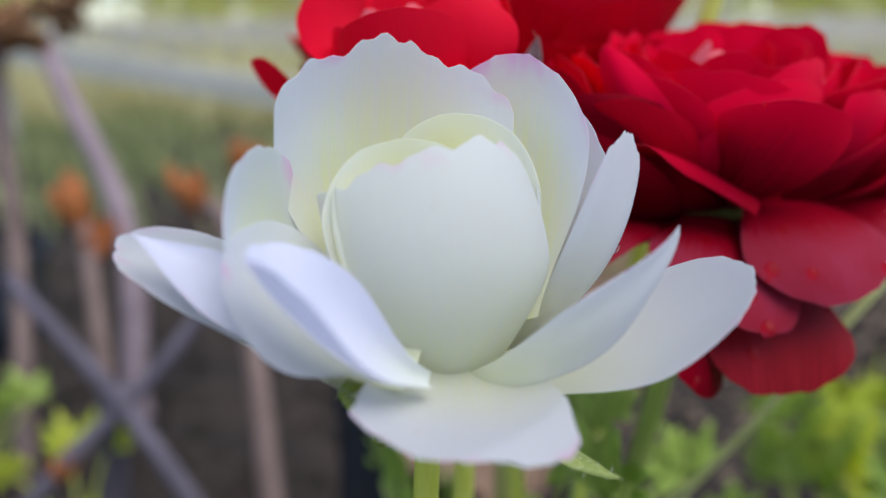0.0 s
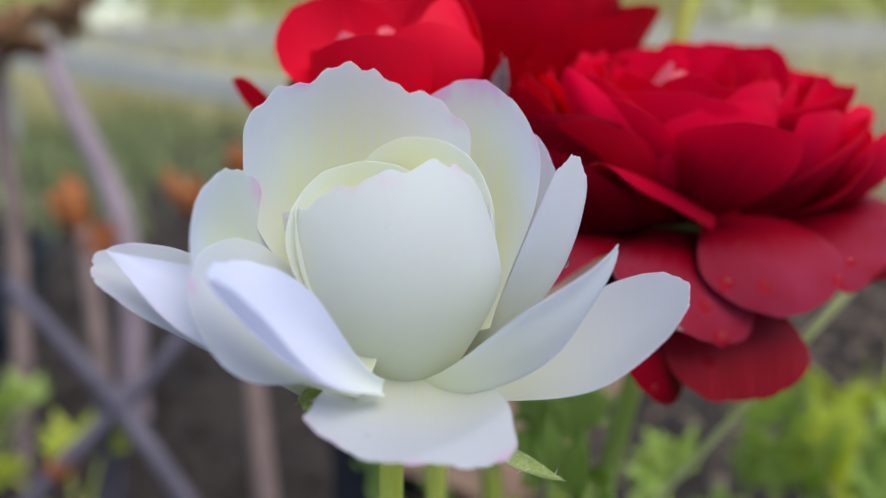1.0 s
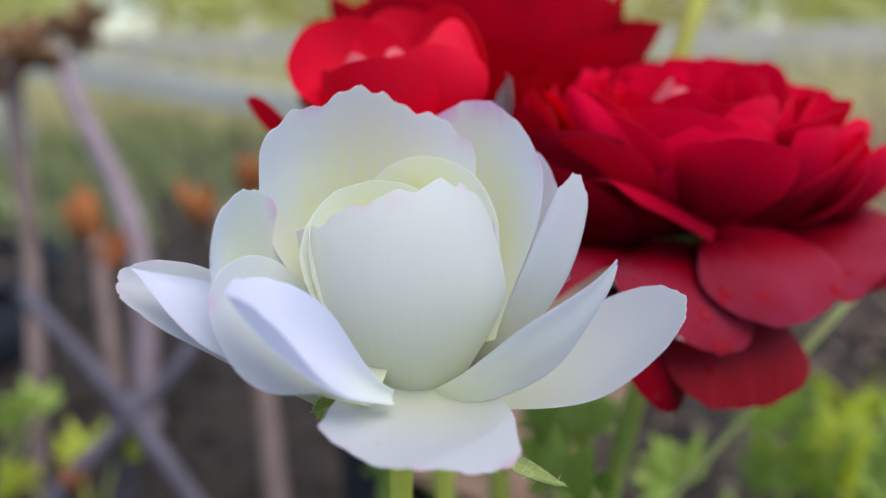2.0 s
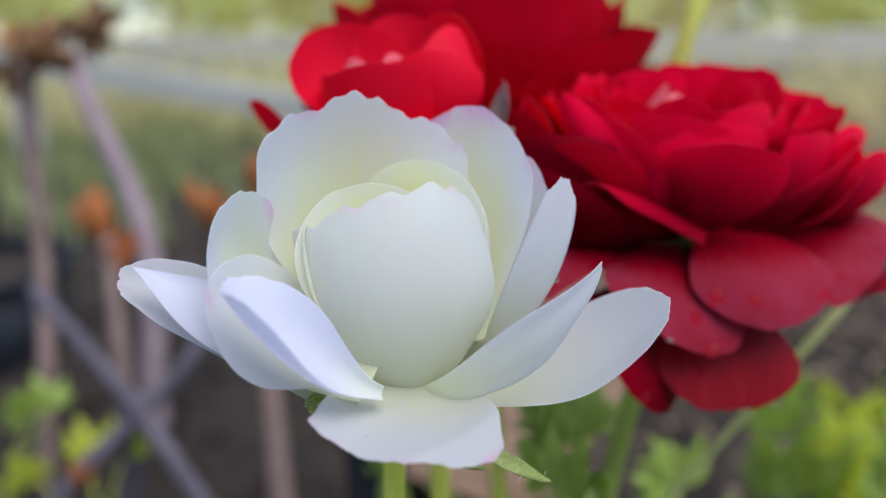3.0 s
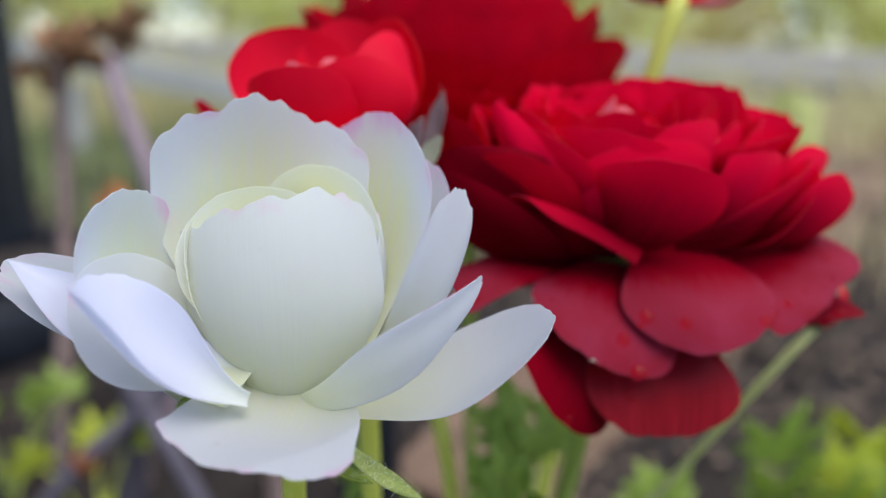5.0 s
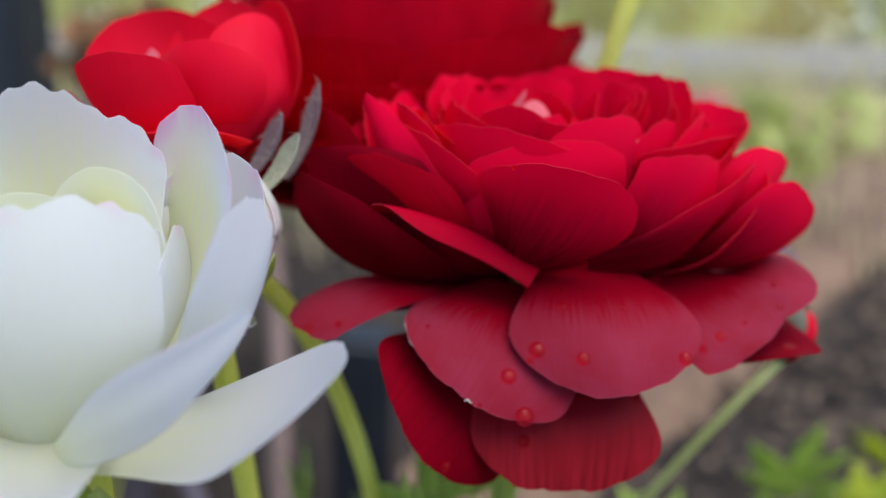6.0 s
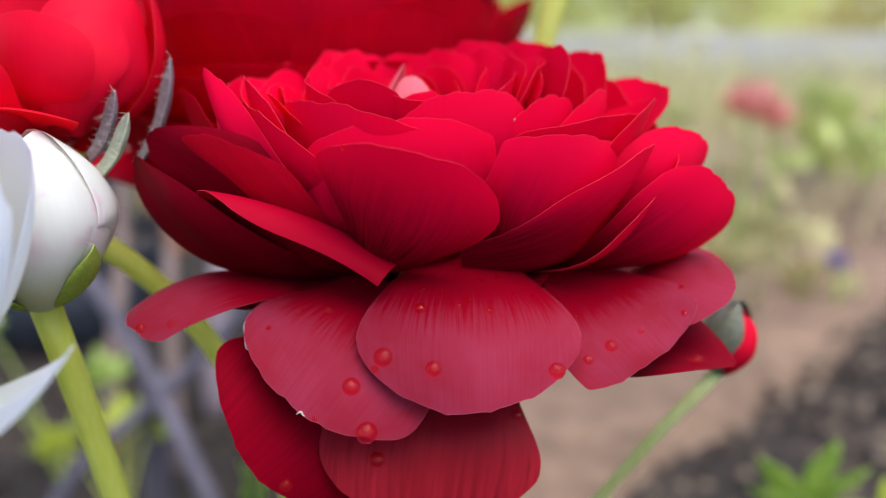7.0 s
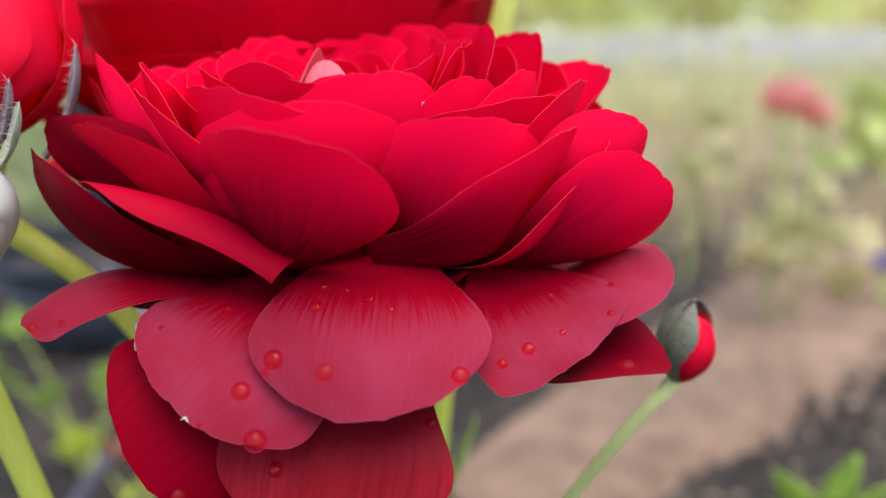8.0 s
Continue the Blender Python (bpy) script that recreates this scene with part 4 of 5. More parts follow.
def cut_leaf(size, seed):
    """A deeply cut, parsley-like leaf, growing along +z from its foot and facing -y (mm)."""
    rng = np.random.default_rng(seed)
    out = []
    for a, l0, l1, w in ((0, 0.35, 1.0, 0.30), (38, 0.30, 0.85, 0.26), (-40, 0.30, 0.82, 0.26), (75, 0.22, 0.6, 0.22), (-72, 0.22, 0.62, 0.22)):
        a = radians(a + rng.uniform(-8, 8))
        d = np.array((math.sin(a), 0, math.cos(a)))
        foot = np.array((0, 0, 0.12)) * size
        tip = foot + d * l1 * size + np.array((0, -0.15 * l1 + rng.uniform(-0.1, 0.1), 0)) * size
        out.append(blade(petal_grid(foot, tip, (0, -1, 0.2), w * size, bulge=-0.05, cup=0.3, seed=seed, claw=0.25, end=0.5, ruffle=0.1, ns=7, nv=5)))
        for sgn in (-1, 1):
            b = a + sgn * radians(38)
            e = np.array((math.sin(b), 0, math.cos(b)))
            o = foot + d * l0 * size * 1.1
            out.append(blade(petal_grid(o, o + e * 0.42 * l1 * size + np.array((0, rng.uniform(-0.08, 0.08), 0)) * size, (0, -1, 0.2), w * 0.62 * size, bulge=-0.05, cup=0.2, seed=seed + 3, claw=0.3, end=0.45, ns=6, nv=5)))
    return join(out)


LEAVES = [mesh_of("leaf", *cut_leaf(30, 700 + k), leaf_green) for k in range(3)]
FAR_LEAVES = [mesh_of("leaf", *cut_leaf(36, 760 + k), far_green) for k in range(2)]
STRAW_LEAVES = [mesh_of("leaf", *cut_leaf(30, 740 + k), straw_leaf) for k in range(2)]
LIME_LEAVES = [mesh_of("leaf", *cut_leaf(34, 720 + k), leaf_lime) for k in range(3)]


def foliage(at, count, height, spread, meshes, seed, label, size=1.0, stalk=None):
    """A tuft of cut leaves on thin stalks out of one crown."""
    rng = np.random.default_rng(seed)
    plant = thing("leafy_plant", at, label, "plant", "leafy plants")
    for i in range(count):
        a = rng.uniform(0, 6.283)
        r = spread * math.sqrt(rng.uniform(0.05, 1))
        top = Vector((r * math.cos(a), r * math.sin(a), height * rng.uniform(0.55, 1.0)))
        mid = Vector((top.x * 0.35, top.y * 0.35, top.z * 0.55))
        part("stalk", tube("stalk", [(0, 0, -0.005), mid, top], [0.0014, 0.0011, 0.0008], stalk or stem_green, sides=7, steps=10), plant)
        m = Matrix.Translation(top - Vector((0, 0, 0.003))) @ Euler((rng.uniform(-0.9, 0.3), rng.uniform(-0.5, 0.5), a + rng.uniform(-1, 1))).to_matrix().to_4x4() @ Matrix.Scale(size * rng.uniform(0.75, 1.2), 4)
        part("leaf", meshes[i % len(meshes)], plant, m)
    return plant


foliage((0.095, 0.225, 0.0), 8, 0.225, 0.045, LEAVES, 1, "green deeply cut leaves among the flower stems", 1.0)
foliage((0.078, 0.214, 0.0), 9, 0.250, 0.026, LEAVES, 9, "green deeply cut leaves between the white and red stems", 0.85)
foliage((0.060, 0.235, 0.0), 6, 0.21, 0.045, LEAVES, 2, "green deeply cut leaves at the white stems", 0.95)
foliage((0.125, 0.290, 0.0), 5, 0.19, 0.05, LEAVES, 3, "green deeply cut leaves behind the red flower", 1.0)
foliage((0.232, 0.338, 0.0), 10, 0.168, 0.045, LEAVES, 4, "green deeply cut leaves low in the bed", 1.1)
foliage((0.280, 0.372, 0.0), 8, 0.150, 0.035, LIME_LEAVES, 8, "bright lime-green cut leaves low in the bed", 1.1, lime_stem)
foliage((0.345, 0.430, 0.0), 10, 0.16, 0.06, LIME_LEAVES, 5, "yellow-green cut leaves low in the bed", 1.1)
foliage((-0.190, 0.440, 0.0), 4, 0.115, 0.05, LIME_LEAVES, 6, "small lime-green leaves under the bare twigs", 0.8, lime_stem)
foliage((-0.300, 0.500, 0.0), 6, 0.13, 0.06, LEAVES, 7, "green leaves under the bare twigs", 0.9)

# ---- bare shrub with orange shoots ----
shrub = thing("bare_shrub", (-0.235, 0.60, 0.0), "bare mauve-brown shrub twigs with young orange shoots and a dried head", "shrub")


def twig(points, r0, r1, mat):
    pts = [Vector(q) - shrub.location for q in points]
    return part("twig", tube("twig", pts, [r0 * 1.2, (r0 + r1) * 0.6, r1 * 1.2], mat, sides=10, steps=26), shrub)


twig([(-0.235, 0.640, -0.01), (-0.237, 0.647, 0.082), (-0.253, 0.693, 0.166), (-0.309, 0.759, 0.248), (-0.389, 0.851, 0.347)], 0.010, 0.009, twig_rose)
twig([(-0.298, 0.560, -0.01), (-0.302, 0.575, 0.052), (-0.321, 0.631, 0.168), (-0.345, 0.680, 0.275), (-0.330, 0.680, 0.345)], 0.0070, 0.0058, twig_bark)
twig([(-0.212, 0.540, -0.01), (-0.216, 0.548, 0.102), (-0.242, 0.599, 0.202)], 0.0060, 0.0050, twig_bark)
twig([(-0.068, 0.455, -0.01), (-0.072, 0.470, 0.050), (-0.089, 0.516, 0.131), (-0.110, 0.56, 0.20), (-0.145, 0.600, 0.215)], 0.008, 0.005, twig_bark)
twig([(-0.240, 0.490, 0.195), (-0.158, 0.451, 0.126), (-0.112, 0.426, 0.077), (-0.075, 0.41, 0.02), (-0.06, 0.405, -0.01)], 0.0045, 0.0052, twig_mauve)
twig([(-0.085, 0.490, 0.200), (-0.119, 0.473, 0.163), (-0.158, 0.451, 0.120), (-0.199, 0.427, 0.081), (-0.24, 0.40, -0.01)], 0.004, 0.0052, twig_mauve)
twig([(-0.158, 0.455, 0.122), (-0.170, 0.462, 0.100), (-0.185, 0.470, -0.01)], 0.009, 0.008, twig_mauve)


def shoot(at, height, lean, seed, mat, count=6, width=0.35, name="shoot"):
    """A tuft of narrow young leaves."""
    rng = np.random.default_rng(seed)
    out = []
    for i in range(count):
        a = rng.uniform(0, 6.283)
        e = np.array((math.cos(a), math.sin(a), 0))
        tip = e * height * rng.uniform(0.15, 0.45) + np.array((lean, 0, 1)) * height * rng.uniform(0.7, 1.0)
        out.append(blade(petal_grid(e * 1.5, tip, -e + np.array((0, 0, 0.3)), height * width, bulge=0.12, cup=0.6, seed=seed + i, claw=0.4, end=0.4, ns=8, nv=5), 0.5))
    return part(name, mesh_of(name, *join(out), mat), shrub, Matrix.Translation(Vector(at) - shrub.location), "young orange leaf shoot")


shoot((-0.242, 0.599, 0.198), 48, -0.25, 31, orange_leaf)
shoot((-0.232, 0.590, 0.175), 36, 0.3, 32, orange_leaf)
shoot((-0.150, 0.603, 0.208), 46, -0.2, 33, orange_leaf)
shoot((-0.122, 0.636, 0.230), 40, 0.1, 34, orange_leaf)
shoot((-0.330, 0.680, 0.335), 45, -0.2, 35, orange_leaf)
shoot((-0.190, 0.432, 0.080), 26, 0.1, 37, orange_leaf)


def dried_head(at, size, seed):
    """Withered curled petals in a loose ball."""
    rng = np.random.default_rng(seed)
    out = []
    for i in range(26):
        d = unit(rng.normal(0, 1, 3) * (1, 1, 0.7))
        out.append(blade(petal_grid(d * 3, d * size * rng.uniform(0.6, 1.1), np.cross(d, rng.normal(0, 1, 3)), size * 0.5, bulge=0.25, cup=1.0, seed=seed + i, ruffle=0.1, wave=0.08, ns=7, nv=5), 0.6))
    return part("dried_head", mesh_of("dried_head", *join(out), dry_brown), shrub, Matrix.Translation(Vector(at) - shrub.location), "withered brown flower head")


dried_head((-0.318, 0.672, 0.355), 38, 51)
dried_head((-0.262, 0.655, 0.372), 30, 52)
dried_head((-0.370, 0.690, 0.330), 24, 53)

# ---- posts and boards ----
def board(name, a, b, height, thick, mat, label):
    """A sawn board from the middle of its lower edge at a to that at b, slightly uneven and worn at its edges."""
    a, b = Vector(a), Vector(b)
    along = (b - a).normalized()
    out = Vector((-along.y, along.x, 0)).normalized()
    up = along.cross(out)
    up = up if up.z > 0 else -up
    bm = bmesh.new()
    steps, c = 30, 0.004
    ring_at = ((-thick / 2, c), (-thick / 2 + c, 0), (thick / 2 - c, 0), (thick / 2, c), (thick / 2, height - c), (thick / 2 - c, height), (-thick / 2 + c, height), (-thick / 2, height - c))
    rows = []
    for i in range(steps + 1):
        m = a.lerp(b, i / steps)
        w = 0.005 * noise.noise((i * 0.4, height, 3))
        rows.append([bm.verts.new(m + out * (o + w) + up * (z + w)) for o, z in ring_at])
    for p0, p1 in zip(rows, rows[1:]):
        for k in range(8):
            bm.faces.new((p0[k], p0[(k + 1) % 8], p1[(k + 1) % 8], p1[k]))
    bm.faces.new(rows[0]), bm.faces.new(rows[-1])
    bmesh.ops.recalc_face_normals(bm, faces=bm.faces)
    me = bpy.data.meshes.new(name)
    bm.to_mesh(me)
    bm.free()
    me.materials.append(mat)
    return tagged(new(name, me), label, "board")


def post(at, width, height, mat, label):
    """A square post with rounded edges and a low cap."""
    bm = bmesh.new()
    bmesh.ops.create_cube(bm, size=1.0)
    for v in bm.verts:
        v.co = Vector((v.co.x * width, v.co.y * width, (v.co.z + 0.5) * (height + 0.05) - 0.05))
    bmesh.ops.bevel(bm, geom=list(bm.edges), offset=width * 0.12, segments=3, affect="EDGES")
    me = bpy.data.meshes.new("post")
    bm.to_mesh(me)
    bm.free()
    me.materials.append(mat)
    ob = new("post", me)
    ob.location = (*at, 0)
    return tagged(ob, label, "post")


def lathe(name, profile, mat, sides=40):
    """A turned shape about z from (radius, height) pairs."""
    verts, faces = [], []
    for r, z in profile:
        for k in range(sides):
            a = 2 * math.pi * k / sides
            verts.append((r * math.cos(a), r * math.sin(a), z))
    for i in range(len(profile) - 1):
        for k in range(sides):
            a, b = i * sides + k, i * sides + (k + 1) % sides
            faces.append((a, b, b + sides, a + sides))
    return mesh_of(name, verts, faces, mat)


def pot(at, r0, r1, height, mat, label):
    """A plastic nursery pot: tapered wall, rolled rim, soil inside."""
    ob = thing("plant_pot", (*at, 0.0), label, "pot")
    part("wall", lathe("wall", [(0.001, 0.004), (r0, 0.0), (r0 * 1.02, 0.004), (r1 * 0.96, height * 0.87), (r1 * 0.94, height * 0.87), (r0 * 0.99, 0.008), (0.001, 0.008)], mat), ob)
    part("rim", lathe("rim", [(r1 * 0.96, height * 0.86), (r1, height * 0.87), (r1 * 1.015, height * 0.98), (r1 * 1.005, height), (r1 * 0.96, height), (r1 * 0.95, height * 0.98), (r1 * 0.945, height * 0.86), (r1 * 0.96, height * 0.86)], mat), ob)
    part("potting_soil", lathe("potting_soil", [(r1 * 0.93, height * 0.70), (r1 * 0.93, height * 0.82), (r1 * 0.5, height * 0.85), (0.001, height * 0.84)], soil), ob, None, "dark potting soil")
    return ob


post((-0.600, 0.900), 0.075, 1.1, black_plastic, "black square metal fence post beside the bed")
post((0.004, 0.420), 0.034, 0.20, black_plastic, "short black plastic stake in the soil")
pot((-0.54, 0.80), 0.10, 0.13, 0.115, black_plastic, "black plastic nursery pot on the soil")
board("rail", (-2.6, 2.40, 0.48), (-0.15, 2.08, 0.115), 0.085, 0.03, weathered, "weathered pale timber rail leaning at the bed's edge")
board("fence_board", (-3.5, 5.6, 0.28), (4.5, 4.2, 0.28), 0.20, 0.04, timber_grey, "weathered pale grey timber fence board behind the garden")
for k in range(5):
    post((-3.3 + 1.9 * k, 5.63 - 0.3325 * k), 0.08, 0.50, timber_grey, "grey timber fence post behind the garden")
for k in range(2):
    post((-1.35 + 0.02 * k + 1.25 * k, 2.27 - 0.15 * k), 0.07, 0.25 - 0.09 * k, weathered, "grey timber peg under the rail")

# ---- sandy path ----
def path_strip():
    rng = np.random.default_rng(5)
    d = np.array((0.482, 0.876))
    side = np.array((-0.876, 0.482))
    o = np.array((0.216, 0.67))
    verts, faces = [], []
    nu, nw = 60, 22
    for i in range(nu):
        for j in range(nw):
            w = j / (nw - 1)
            u = i / (nu - 1)
            near = 0.015 - 0.33 * u
            far_edge = 0.17 + 0.29 * min(1.0, 1.1 * u)
            q = o + d * (-0.22 + 3.50 * u) + side * (near + (far_edge - near) * w + 0.03 * noise.noise((i * 0.3, w * 2, 1)))
            edge = min(1.0, 6 * min(w, 1 - w))
            verts.append((q[0], q[1], -0.012 + 0.036 * edge + 0.008 * noise.noise((q[0] * 12, q[1] * 12, 2))))
    for i in range(nu - 1):
        for j in range(nw - 1):
            a = i * nw + j
            faces.append((a, a + nw, a + nw + 1, a + 1))
    return mesh_of("path", verts, faces, sand)


tagged(new("path", path_strip()), "trodden sandy path through the bed", "path", kind="structure")


def gravel_strip():
    """A pale gravel way beyond the far board, slightly domed and uneven."""
    verts, faces = [], []
    nu, nw = 90, 12
    for i in range(nu):
        x = -9.0 + 18.0 * i / (nu - 1)
        y0 = 4.98 - 0.175 * (x - 0.5)
        for j in range(nw):
            w = j / (nw - 1)
            y = y0 + 0.06 + 9.0 * w + 0.10 * noise.noise((x * 0.8, w * 2, 4))
            verts.append((x, y, -0.012 + 0.05 * min(1.0, 5 * min(w, 1 - w)) + 0.012 * noise.noise((x * 5, y * 5, 7))))
    for i in range(nu - 1):
        for j in range(nw - 1):
            a = i * nw + j
            faces.append((a, a + nw, a + nw + 1, a + 1))
    return mesh_of("gravel_path", verts, faces, pale_gravel)


tagged(new("gravel_path", gravel_strip()), "pale gravel path beyond the timber fence", "path", kind="structure")


def scatter(name, count, area, size, mat, seed, label, category, flat=0.5):
    """Loose chips and clods lying on the ground."""
    rng = np.random.default_rng(seed)
    verts, faces = [], []
    base = np.array([(1, 0, 0), (-1, 0, 0), (0, 1, 0), (0, -1, 0), (0, 0, 1), (0, 0, -1)], float)
    tri = [(0, 2, 4), (2, 1, 4), (1, 3, 4), (3, 0, 4), (2, 0, 5), (1, 2, 5), (3, 1, 5), (0, 3, 5)]
    for _ in range(count):
        x, y = rng.uniform(area[0], area[1]), rng.uniform(area[2], area[3])
        edge = min(x - area[0], area[1] - x, y - area[2], area[3] - y)
        if edge < 0.30 * rng.uniform(0, 1) * (1.0 + 1.2 * noise.noise((x * 4, y * 4, seed))):
            continue
        s = size * rng.uniform(0.4, 1.3)
        a = rng.uniform(0, 6.283)
        c, n0 = math.cos(a), math.sin(a)
        k = len(verts)
        for b in base * rng.uniform(0.6, 1.2, (6, 3)) * (s, s * rng.uniform(0.4, 1), s * flat):
            verts.append((x + b[0] * c - b[1] * n0, y + b[0] * n0 + b[1] * c, b[2] + 0.008))
        faces += [tuple(k + i for i in f) for f in tri]
    return tagged(new(name, mesh_of(name, verts, faces, mat, False)), label, category, kind="stuff")


scatter("mulch", 8000, (-0.05, 1.7, 0.40, 2.3), 0.008, mulch, 11, "pale bark mulch strewn on the soil", "mulch", 0.35)
scatter("clods", 5000, (-0.9, 1.3, 0.25, 1.6), 0.008, soil, 12, "dark crumbs of garden soil", "soil", 0.7)

# ---- grass and shrubs behind ----
def blades(name, count, area, height, width, mat, seed, label):
    rng = np.random.default_rng(seed)
    verts, faces = [], []
    for _ in range(count):
        x, y = rng.uniform(area[0], area[1]), area[2] + (area[3] - area[2]) * rng.uniform(0, 1) ** 1.3
        a, h, w = rng.uniform(0, 6.283), height * rng.uniform(0.5, 1.2), width * rng.uniform(0.6, 1.3)
        edge = min(x - area[0], area[1] - x, y - area[2], area[3] - y)
        if edge < 0.55 * rng.uniform(0, 1) * (0.6 + noise.noise((x * 1.4, y * 1.4, seed))) or noise.noise((x * 2.1, y * 2.1, seed + 5)) < -0.42:
            continue
        # few blades stand on the trodden path
        u, w0 = (x - 0.216) * 0.482 + (y - 0.67) * 0.876, (x - 0.216) * -0.876 + (y - 0.67) * 0.482
        if u < 3.2 and -0.05 - 0.08 * u < w0 < 0.44 and rng.uniform(0, 1) < 0.8:
            continue
        dx, dy = math.cos(a), math.sin(a)
        lx, ly = rng.normal(0, 0.35) * h, rng.normal(0, 0.35) * h
        k = len(verts)
        verts += [(x - dx * w, y - dy * w, -0.01), (x + dx * w, y + dy * w, -0.01), (x - dx * w * 0.8 + lx * 0.4, y - dy * w * 0.8 + ly * 0.4, h * 0.55), (x + dx * w * 0.8 + lx * 0.4, y + dy * w * 0.8 + ly * 0.4, h * 0.55), (x + lx, y + ly, h)]
        faces += [(k, k + 1, k + 3, k + 2), (k + 2, k + 3, k + 4)]
    return tagged(new(name, mesh_of(name, verts, faces, mat)), label, "grass", kind="stuff")


blades("grass", 22000, (-6.0, 0.1, 1.25, 6.6), 0.09, 0.006, grass_green, 21, "rough green grass behind the bed")
blades("tall_grass", 3600, (-3.5, 5.0, 2.6, 4.3), 0.42, 0.010, straw_leaf, 23, "tall straw-green grass before the fence")
blades("dry_grass", 30000, (-0.4, 5.5, 1.1, 6.6), 0.13, 0.005, straw, 22, "straw-coloured dry grass stems")


def bush(at, radius, height, mat, count, leaf, seed, label):
    """A shrub: forked stems under a crown of small leaves with gaps."""
    rng = np.random.default_rng(seed)
    thing_ob = thing("bush", (*at, 0), label, "bush", "shrubs behind")
    for i in range(6):
        a = rng.uniform(0, 6.283)
        r = radius * rng.uniform(0.3, 0.8)
        part("limb", tube("limb", [(0.02 * i, 0, -0.02), (r * 0.4 * math.cos(a), r * 0.4 * math.sin(a), height * 0.45), (r * math.cos(a), r * math.sin(a), height * 0.9)], [0.010, 0.007, 0.004], straw, sides=7, steps=8), thing_ob)
    verts, faces = [], []
    clumps = [(unit(rng.normal(0, 1, 3)) * rng.uniform(0.3, 1.0)) for _ in range(34)]
    for _ in range(count):
        c = clumps[rng.integers(0, len(clumps))] + rng.normal(0, 0.16, 3)
        p0 = np.array((c[0] * radius, c[1] * radius, height * 0.56 + c[2] * height * 0.46))
        if p0[2] < 0.02:
            continue
        d, e = unit(rng.normal(0, 1, 3)), rng.normal(0, 1, 3)
        e = unit(np.cross(d, e))
        k = len(verts)
        l0 = leaf * rng.uniform(0.6, 1.3)
        verts += [p0, p0 + d * l0 * 0.5 + e * l0 * 0.3, p0 + d * l0, p0 + d * l0 * 0.5 - e * l0 * 0.3]
        faces.append((k, k + 1, k + 2, k + 3))
    part("crown", mesh_of("crown", verts, faces, mat), thing_ob, None, "loose leafy crown")
    return thing_ob


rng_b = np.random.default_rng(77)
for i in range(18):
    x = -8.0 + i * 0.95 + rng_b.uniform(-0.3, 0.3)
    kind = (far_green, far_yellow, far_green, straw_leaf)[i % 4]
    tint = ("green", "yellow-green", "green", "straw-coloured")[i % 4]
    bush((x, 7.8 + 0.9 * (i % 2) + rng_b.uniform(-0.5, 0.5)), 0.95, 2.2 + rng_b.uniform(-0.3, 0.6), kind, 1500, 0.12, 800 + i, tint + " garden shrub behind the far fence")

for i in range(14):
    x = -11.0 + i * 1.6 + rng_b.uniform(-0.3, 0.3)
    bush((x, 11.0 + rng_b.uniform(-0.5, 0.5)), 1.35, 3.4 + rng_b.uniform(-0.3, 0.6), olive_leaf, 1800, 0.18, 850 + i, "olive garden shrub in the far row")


def far_flower(at, size, seed, mat, label):
    f = thing("distant_flower", (at[0], at[1], 0.0), label, "flower", "distant flowers")
    h = Head(f, pose(*at))
    ring(h, 7, 2, 0, size * 0.75, size * 0.6, size * 0.8, mat, seed=seed, face_up=0.5, bulge=0.15, cup=0.5, ns=8, nv=7)
    ring(h, 6, 2, 1, size * 0.5, size * 0.95, size * 0.7, mat, a0=30, seed=seed + 10, face_up=0.2, bulge=0.2, cup=0.6, ns=8, nv=7)
    stem(f, [at, (at[0] + 0.005, at[1], at[2] * 0.5), (at[0], at[1], -0.01)], [0.003, 0.003, 0.003])
    return f


far_flower((0.278, 0.985, 0.276), 44, 900, far_red, "coral red flower among dry grass")
far_flower((0.316, 1.030, 0.262), 32, 910, far_red, "coral red flower among dry grass")
far_flower((0.238, 1.514, 0.215), 40, 940, far_yellow, "pale yellow flower far back")
far_flower((0.190, 1.158, 0.172), 34, 950, far_yellow, "pale yellow flower among dry grass")
far_flower((0.430, 1.094, 0.070), 22, 930, far_violet, "small violet flower low on the ground")
for i, (x, y) in enumerate(((0.29, 0.98), (0.32, 1.02), (0.20, 1.50), (0.44, 1.12), (0.21, 1.39), (0.36, 1.30))):
    foliage((x, y, 0.0), 8, (0.14, 0.14, 0.14, 0.04, 0.20, 0.17)[i], 0.06, STRAW_LEAVES, 60 + i, "straw-coloured leaves of a distant flower", 1.3, straw)
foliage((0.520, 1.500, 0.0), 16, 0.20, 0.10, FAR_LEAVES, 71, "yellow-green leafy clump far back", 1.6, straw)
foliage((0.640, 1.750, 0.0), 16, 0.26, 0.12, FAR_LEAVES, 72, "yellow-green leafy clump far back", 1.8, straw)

# ---- torn rims ----
def torn_rim(head, key, lo, hi, seed, mat):
    """A pale shred curled back along a stretch of a petal's rim."""
    rng = np.random.default_rng(seed)
    g = head.grids[key]
    last = g.shape[1] - 1
    pts = []
    for f in np.linspace(lo, hi, 7):
        k = f * last
        i = min(int(k), last - 1)
        q = g[-1, i] * (1 - (k - i)) + g[-1, i + 1] * (k - i)
        inward = unit(g[-3, i] - g[-1, i])
        pts.append((q + inward * rng.uniform(-0.25, 0.35) + rng.normal(0, 0.10, 3)) / 1000)
    return part("torn_rim", tube("torn_rim", pts, [0.00004, 0.00014, 0.00010, 0.00016, 0.00004], mat, sides=6, steps=18), head.owner, head.m, "pale torn shred of petal rim")


torn_rim(red_head, "R2", 0.02, 0.14, 2, shred)
torn_rim(red_head, "W", 0.86, 0.93, 4, shred)
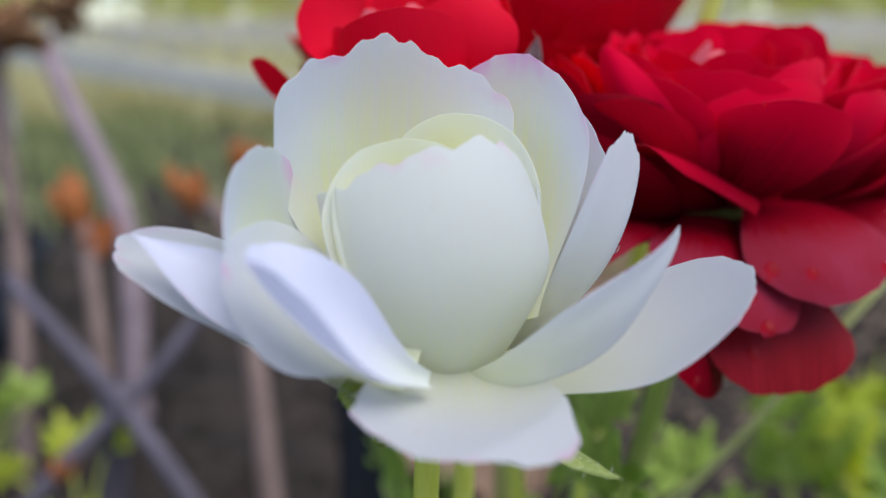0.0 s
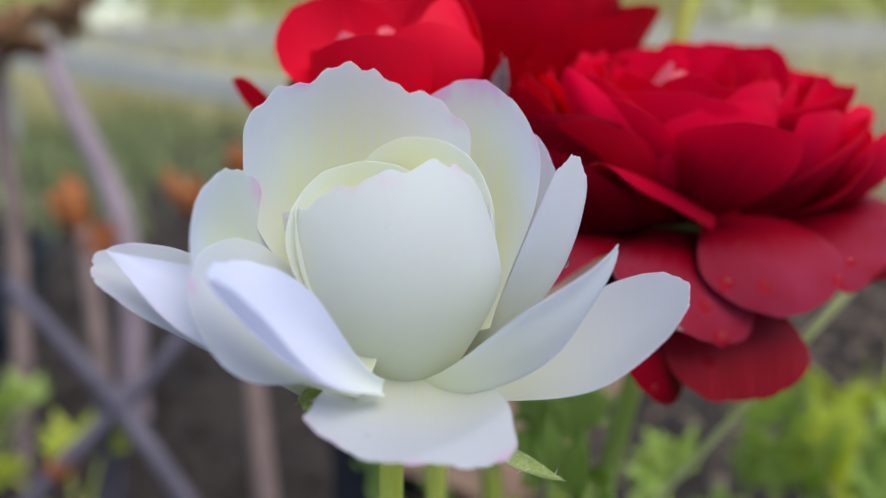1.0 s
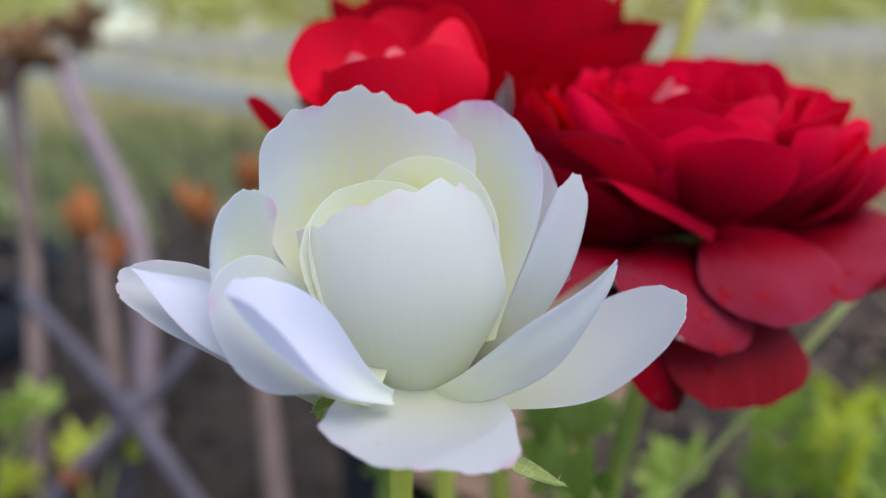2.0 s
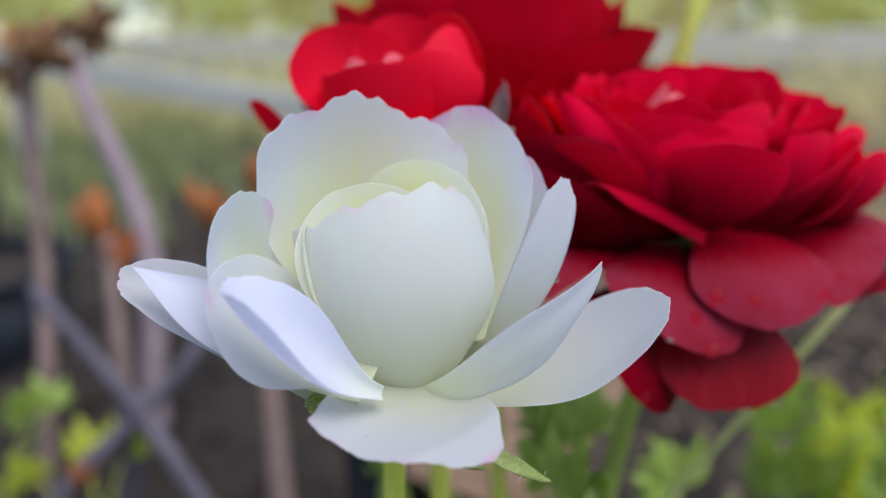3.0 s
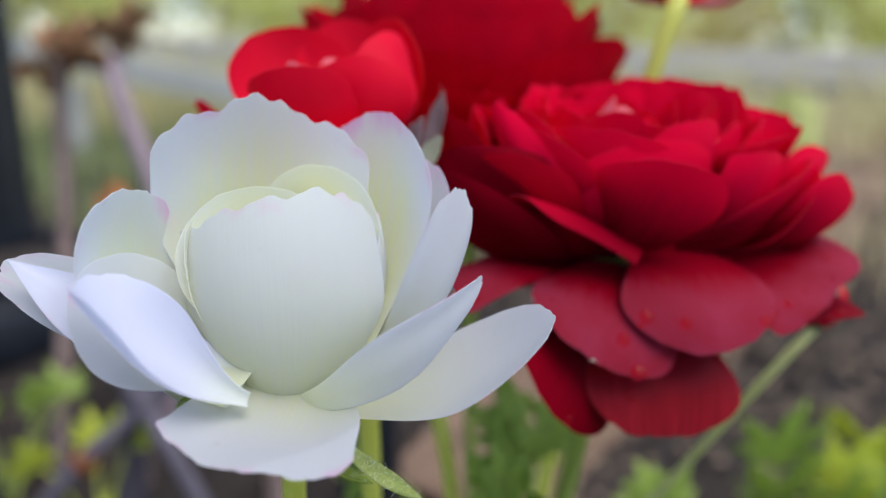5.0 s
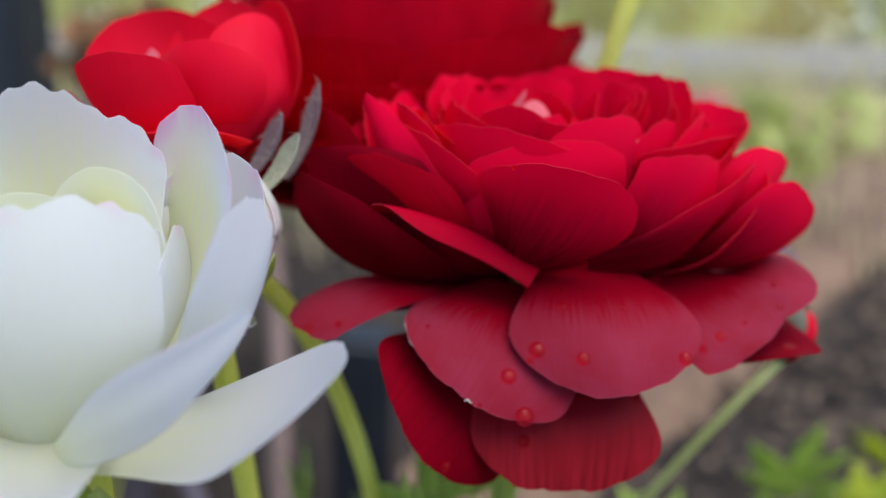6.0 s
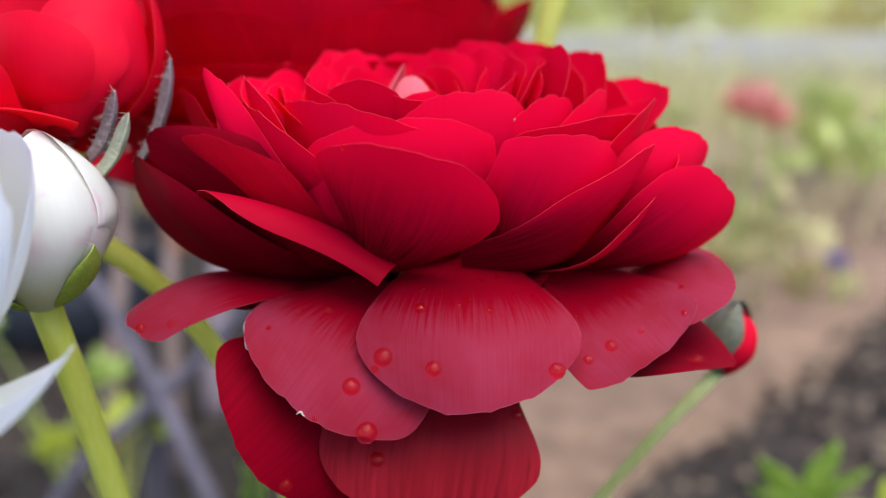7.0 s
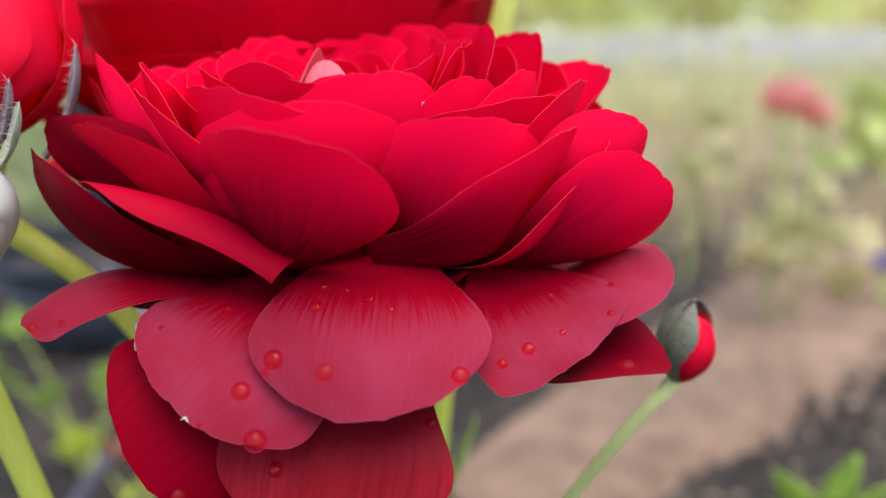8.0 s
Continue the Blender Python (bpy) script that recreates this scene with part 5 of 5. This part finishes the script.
torn_rim(red_head, "S2", 0.80, 0.98, 5, sepal_lilac)
torn_rim(red_head, "S2", 0.47, 0.49, 6, hair_white)

# ---- drops of water ----
bead(red_head, "S1", 0.814, 0.800, 1.22, -1)
bead(red_head, "S1", 0.780, 0.617, 0.99, -1)
bead(red_head, "S1", 0.932, 0.200, 1.08, -1)
bead(red_head, "S1", 0.424, 0.667, 0.81, -1)
bead(red_head, "S1", 0.424, 0.433, 0.44, -1)
bead(red_head, "S1", 0.356, 0.500, 0.45, -1)
bead(red_head, "S1", 0.390, 0.533, 0.37, -1)
bead(red_head, "S1", 0.288, 0.683, 0.46, -1)
bead(red_head, "S1", 0.169, 0.350, 0.39, -1)
bead(red_head, "S1", 0.949, 0.850, 0.50, -1)
bead(red_head, "S2", 0.729, 0.400, 1.16, -1)
bead(red_head, "S2", 0.966, 0.250, 1.36, -1)
bead(red_head, "S2", 0.356, 0.633, 0.69, -1)
bead(red_head, "S2", 0.746, 0.783, 0.38, -1)
bead(red_head, "S2", 0.983, 0.433, 0.35, -1)
bead(red_head, "S5", 0.729, 0.617, 0.83, -1)
bead(red_head, "S5", 0.746, 0.767, 0.67, -1)
bead(red_head, "S5", 0.390, 0.367, 0.58, -1)
bead(red_head, "S5", 0.746, 0.450, 0.47, -1)
bead(red_head, "S5", 0.712, 0.000, 0.42, -1)
bead(red_head, "S6", 0.814, 0.800, 0.61, -1)
bead(red_head, "S7", 0.814, 0.600, 0.96, -1)
bead(red_head, "S8", 0.966, 0.317, 0.69, -1)
bead(red_head, "S8", 0.814, 0.200, 0.53, -1)
bead(red_head, "S3", 0.712, 0.667, 0.98, -1)
bead(red_head, "S3", 0.288, 0.133, 0.71, -1)
bead(red_head, "S4", 0.932, 0.367, 0.90, -1)
bead(red_head, "U1", 0.966, 0.750, 0.33, 1)
bead(red_head, "U1", 0.475, 0.517, 0.28, 1)
bead(red_head, "U1", 0.390, 0.433, 0.28, 1)
bead(red_head, "U1", 0.458, 0.683, 0.21, 1)
bead(red_head, "U1", 0.458, 0.600, 0.21, 1)
bead(red_head, "U1", 0.407, 0.567, 0.21, 1)
bead(red_head, "UL1", 0.712, 1.000, 0.38, -1)
bead(red_head, "UL1", 0.966, 0.967, 0.23, -1)
bead(red_head, "UL1", 0.407, 1.000, 0.30, -1)
bead(red_head, "UL1", 0.915, 1.000, 0.23, -1)
bead(red_head, "U1", 0.475, 0.433, 0.21, 1)
bead(red_head, "S1", 0.153, 0.000, 0.32, -1)
bead(red_head, "U5", 0.017, 0.633, 0.34, 1)
bead(red_head, "S1", 0.203, 0.433, 0.31, -1)
bead(red_head, "S1", 0.305, 0.583, 0.30, -1)
bead(red_head, "S1", 0.305, 0.317, 0.30, -1)
bead(red_head, "S6", 0.390, 0.483, 0.42, -1)
bead(red_head, "U2", 0.407, 1.000, 0.23, 1)
bead(red_head, "U1", 0.966, 0.750, 0.26, 1)
bead(red_head, "S5", 0.407, 0.683, 0.39, -1)
bead(red_head, "S2", 0.203, 0.350, 0.31, -1)
bead(red_head, "S2", 0.441, 0.467, 0.30, -1)
bead(white_head, "A", 0.864, 0.000, 0.71, 1)
bead(white_head, "bot", 0.729, 0.650, 0.38, -1)
bead(white_head, "front", 0.80, 0.53, 0.32, 1)
# fine spray caught low on the petals
rng_d = np.random.default_rng(31)
for key, side, count, lo, hi in (("U1", 1, 9, 0.30, 0.55), ("U2", 1, 5, 0.2, 0.5), ("S1", -1, 10, 0.15, 0.6), ("S2", -1, 8, 0.2, 0.8), ("S5", -1, 9, 0.2, 0.7), ("S6", -1, 5, 0.3, 0.8)):
    for i in range(count):
        bead(red_head, key, rng_d.uniform(lo, hi), rng_d.uniform(0.2, 0.8), rng_d.uniform(0.10, 0.22), side)
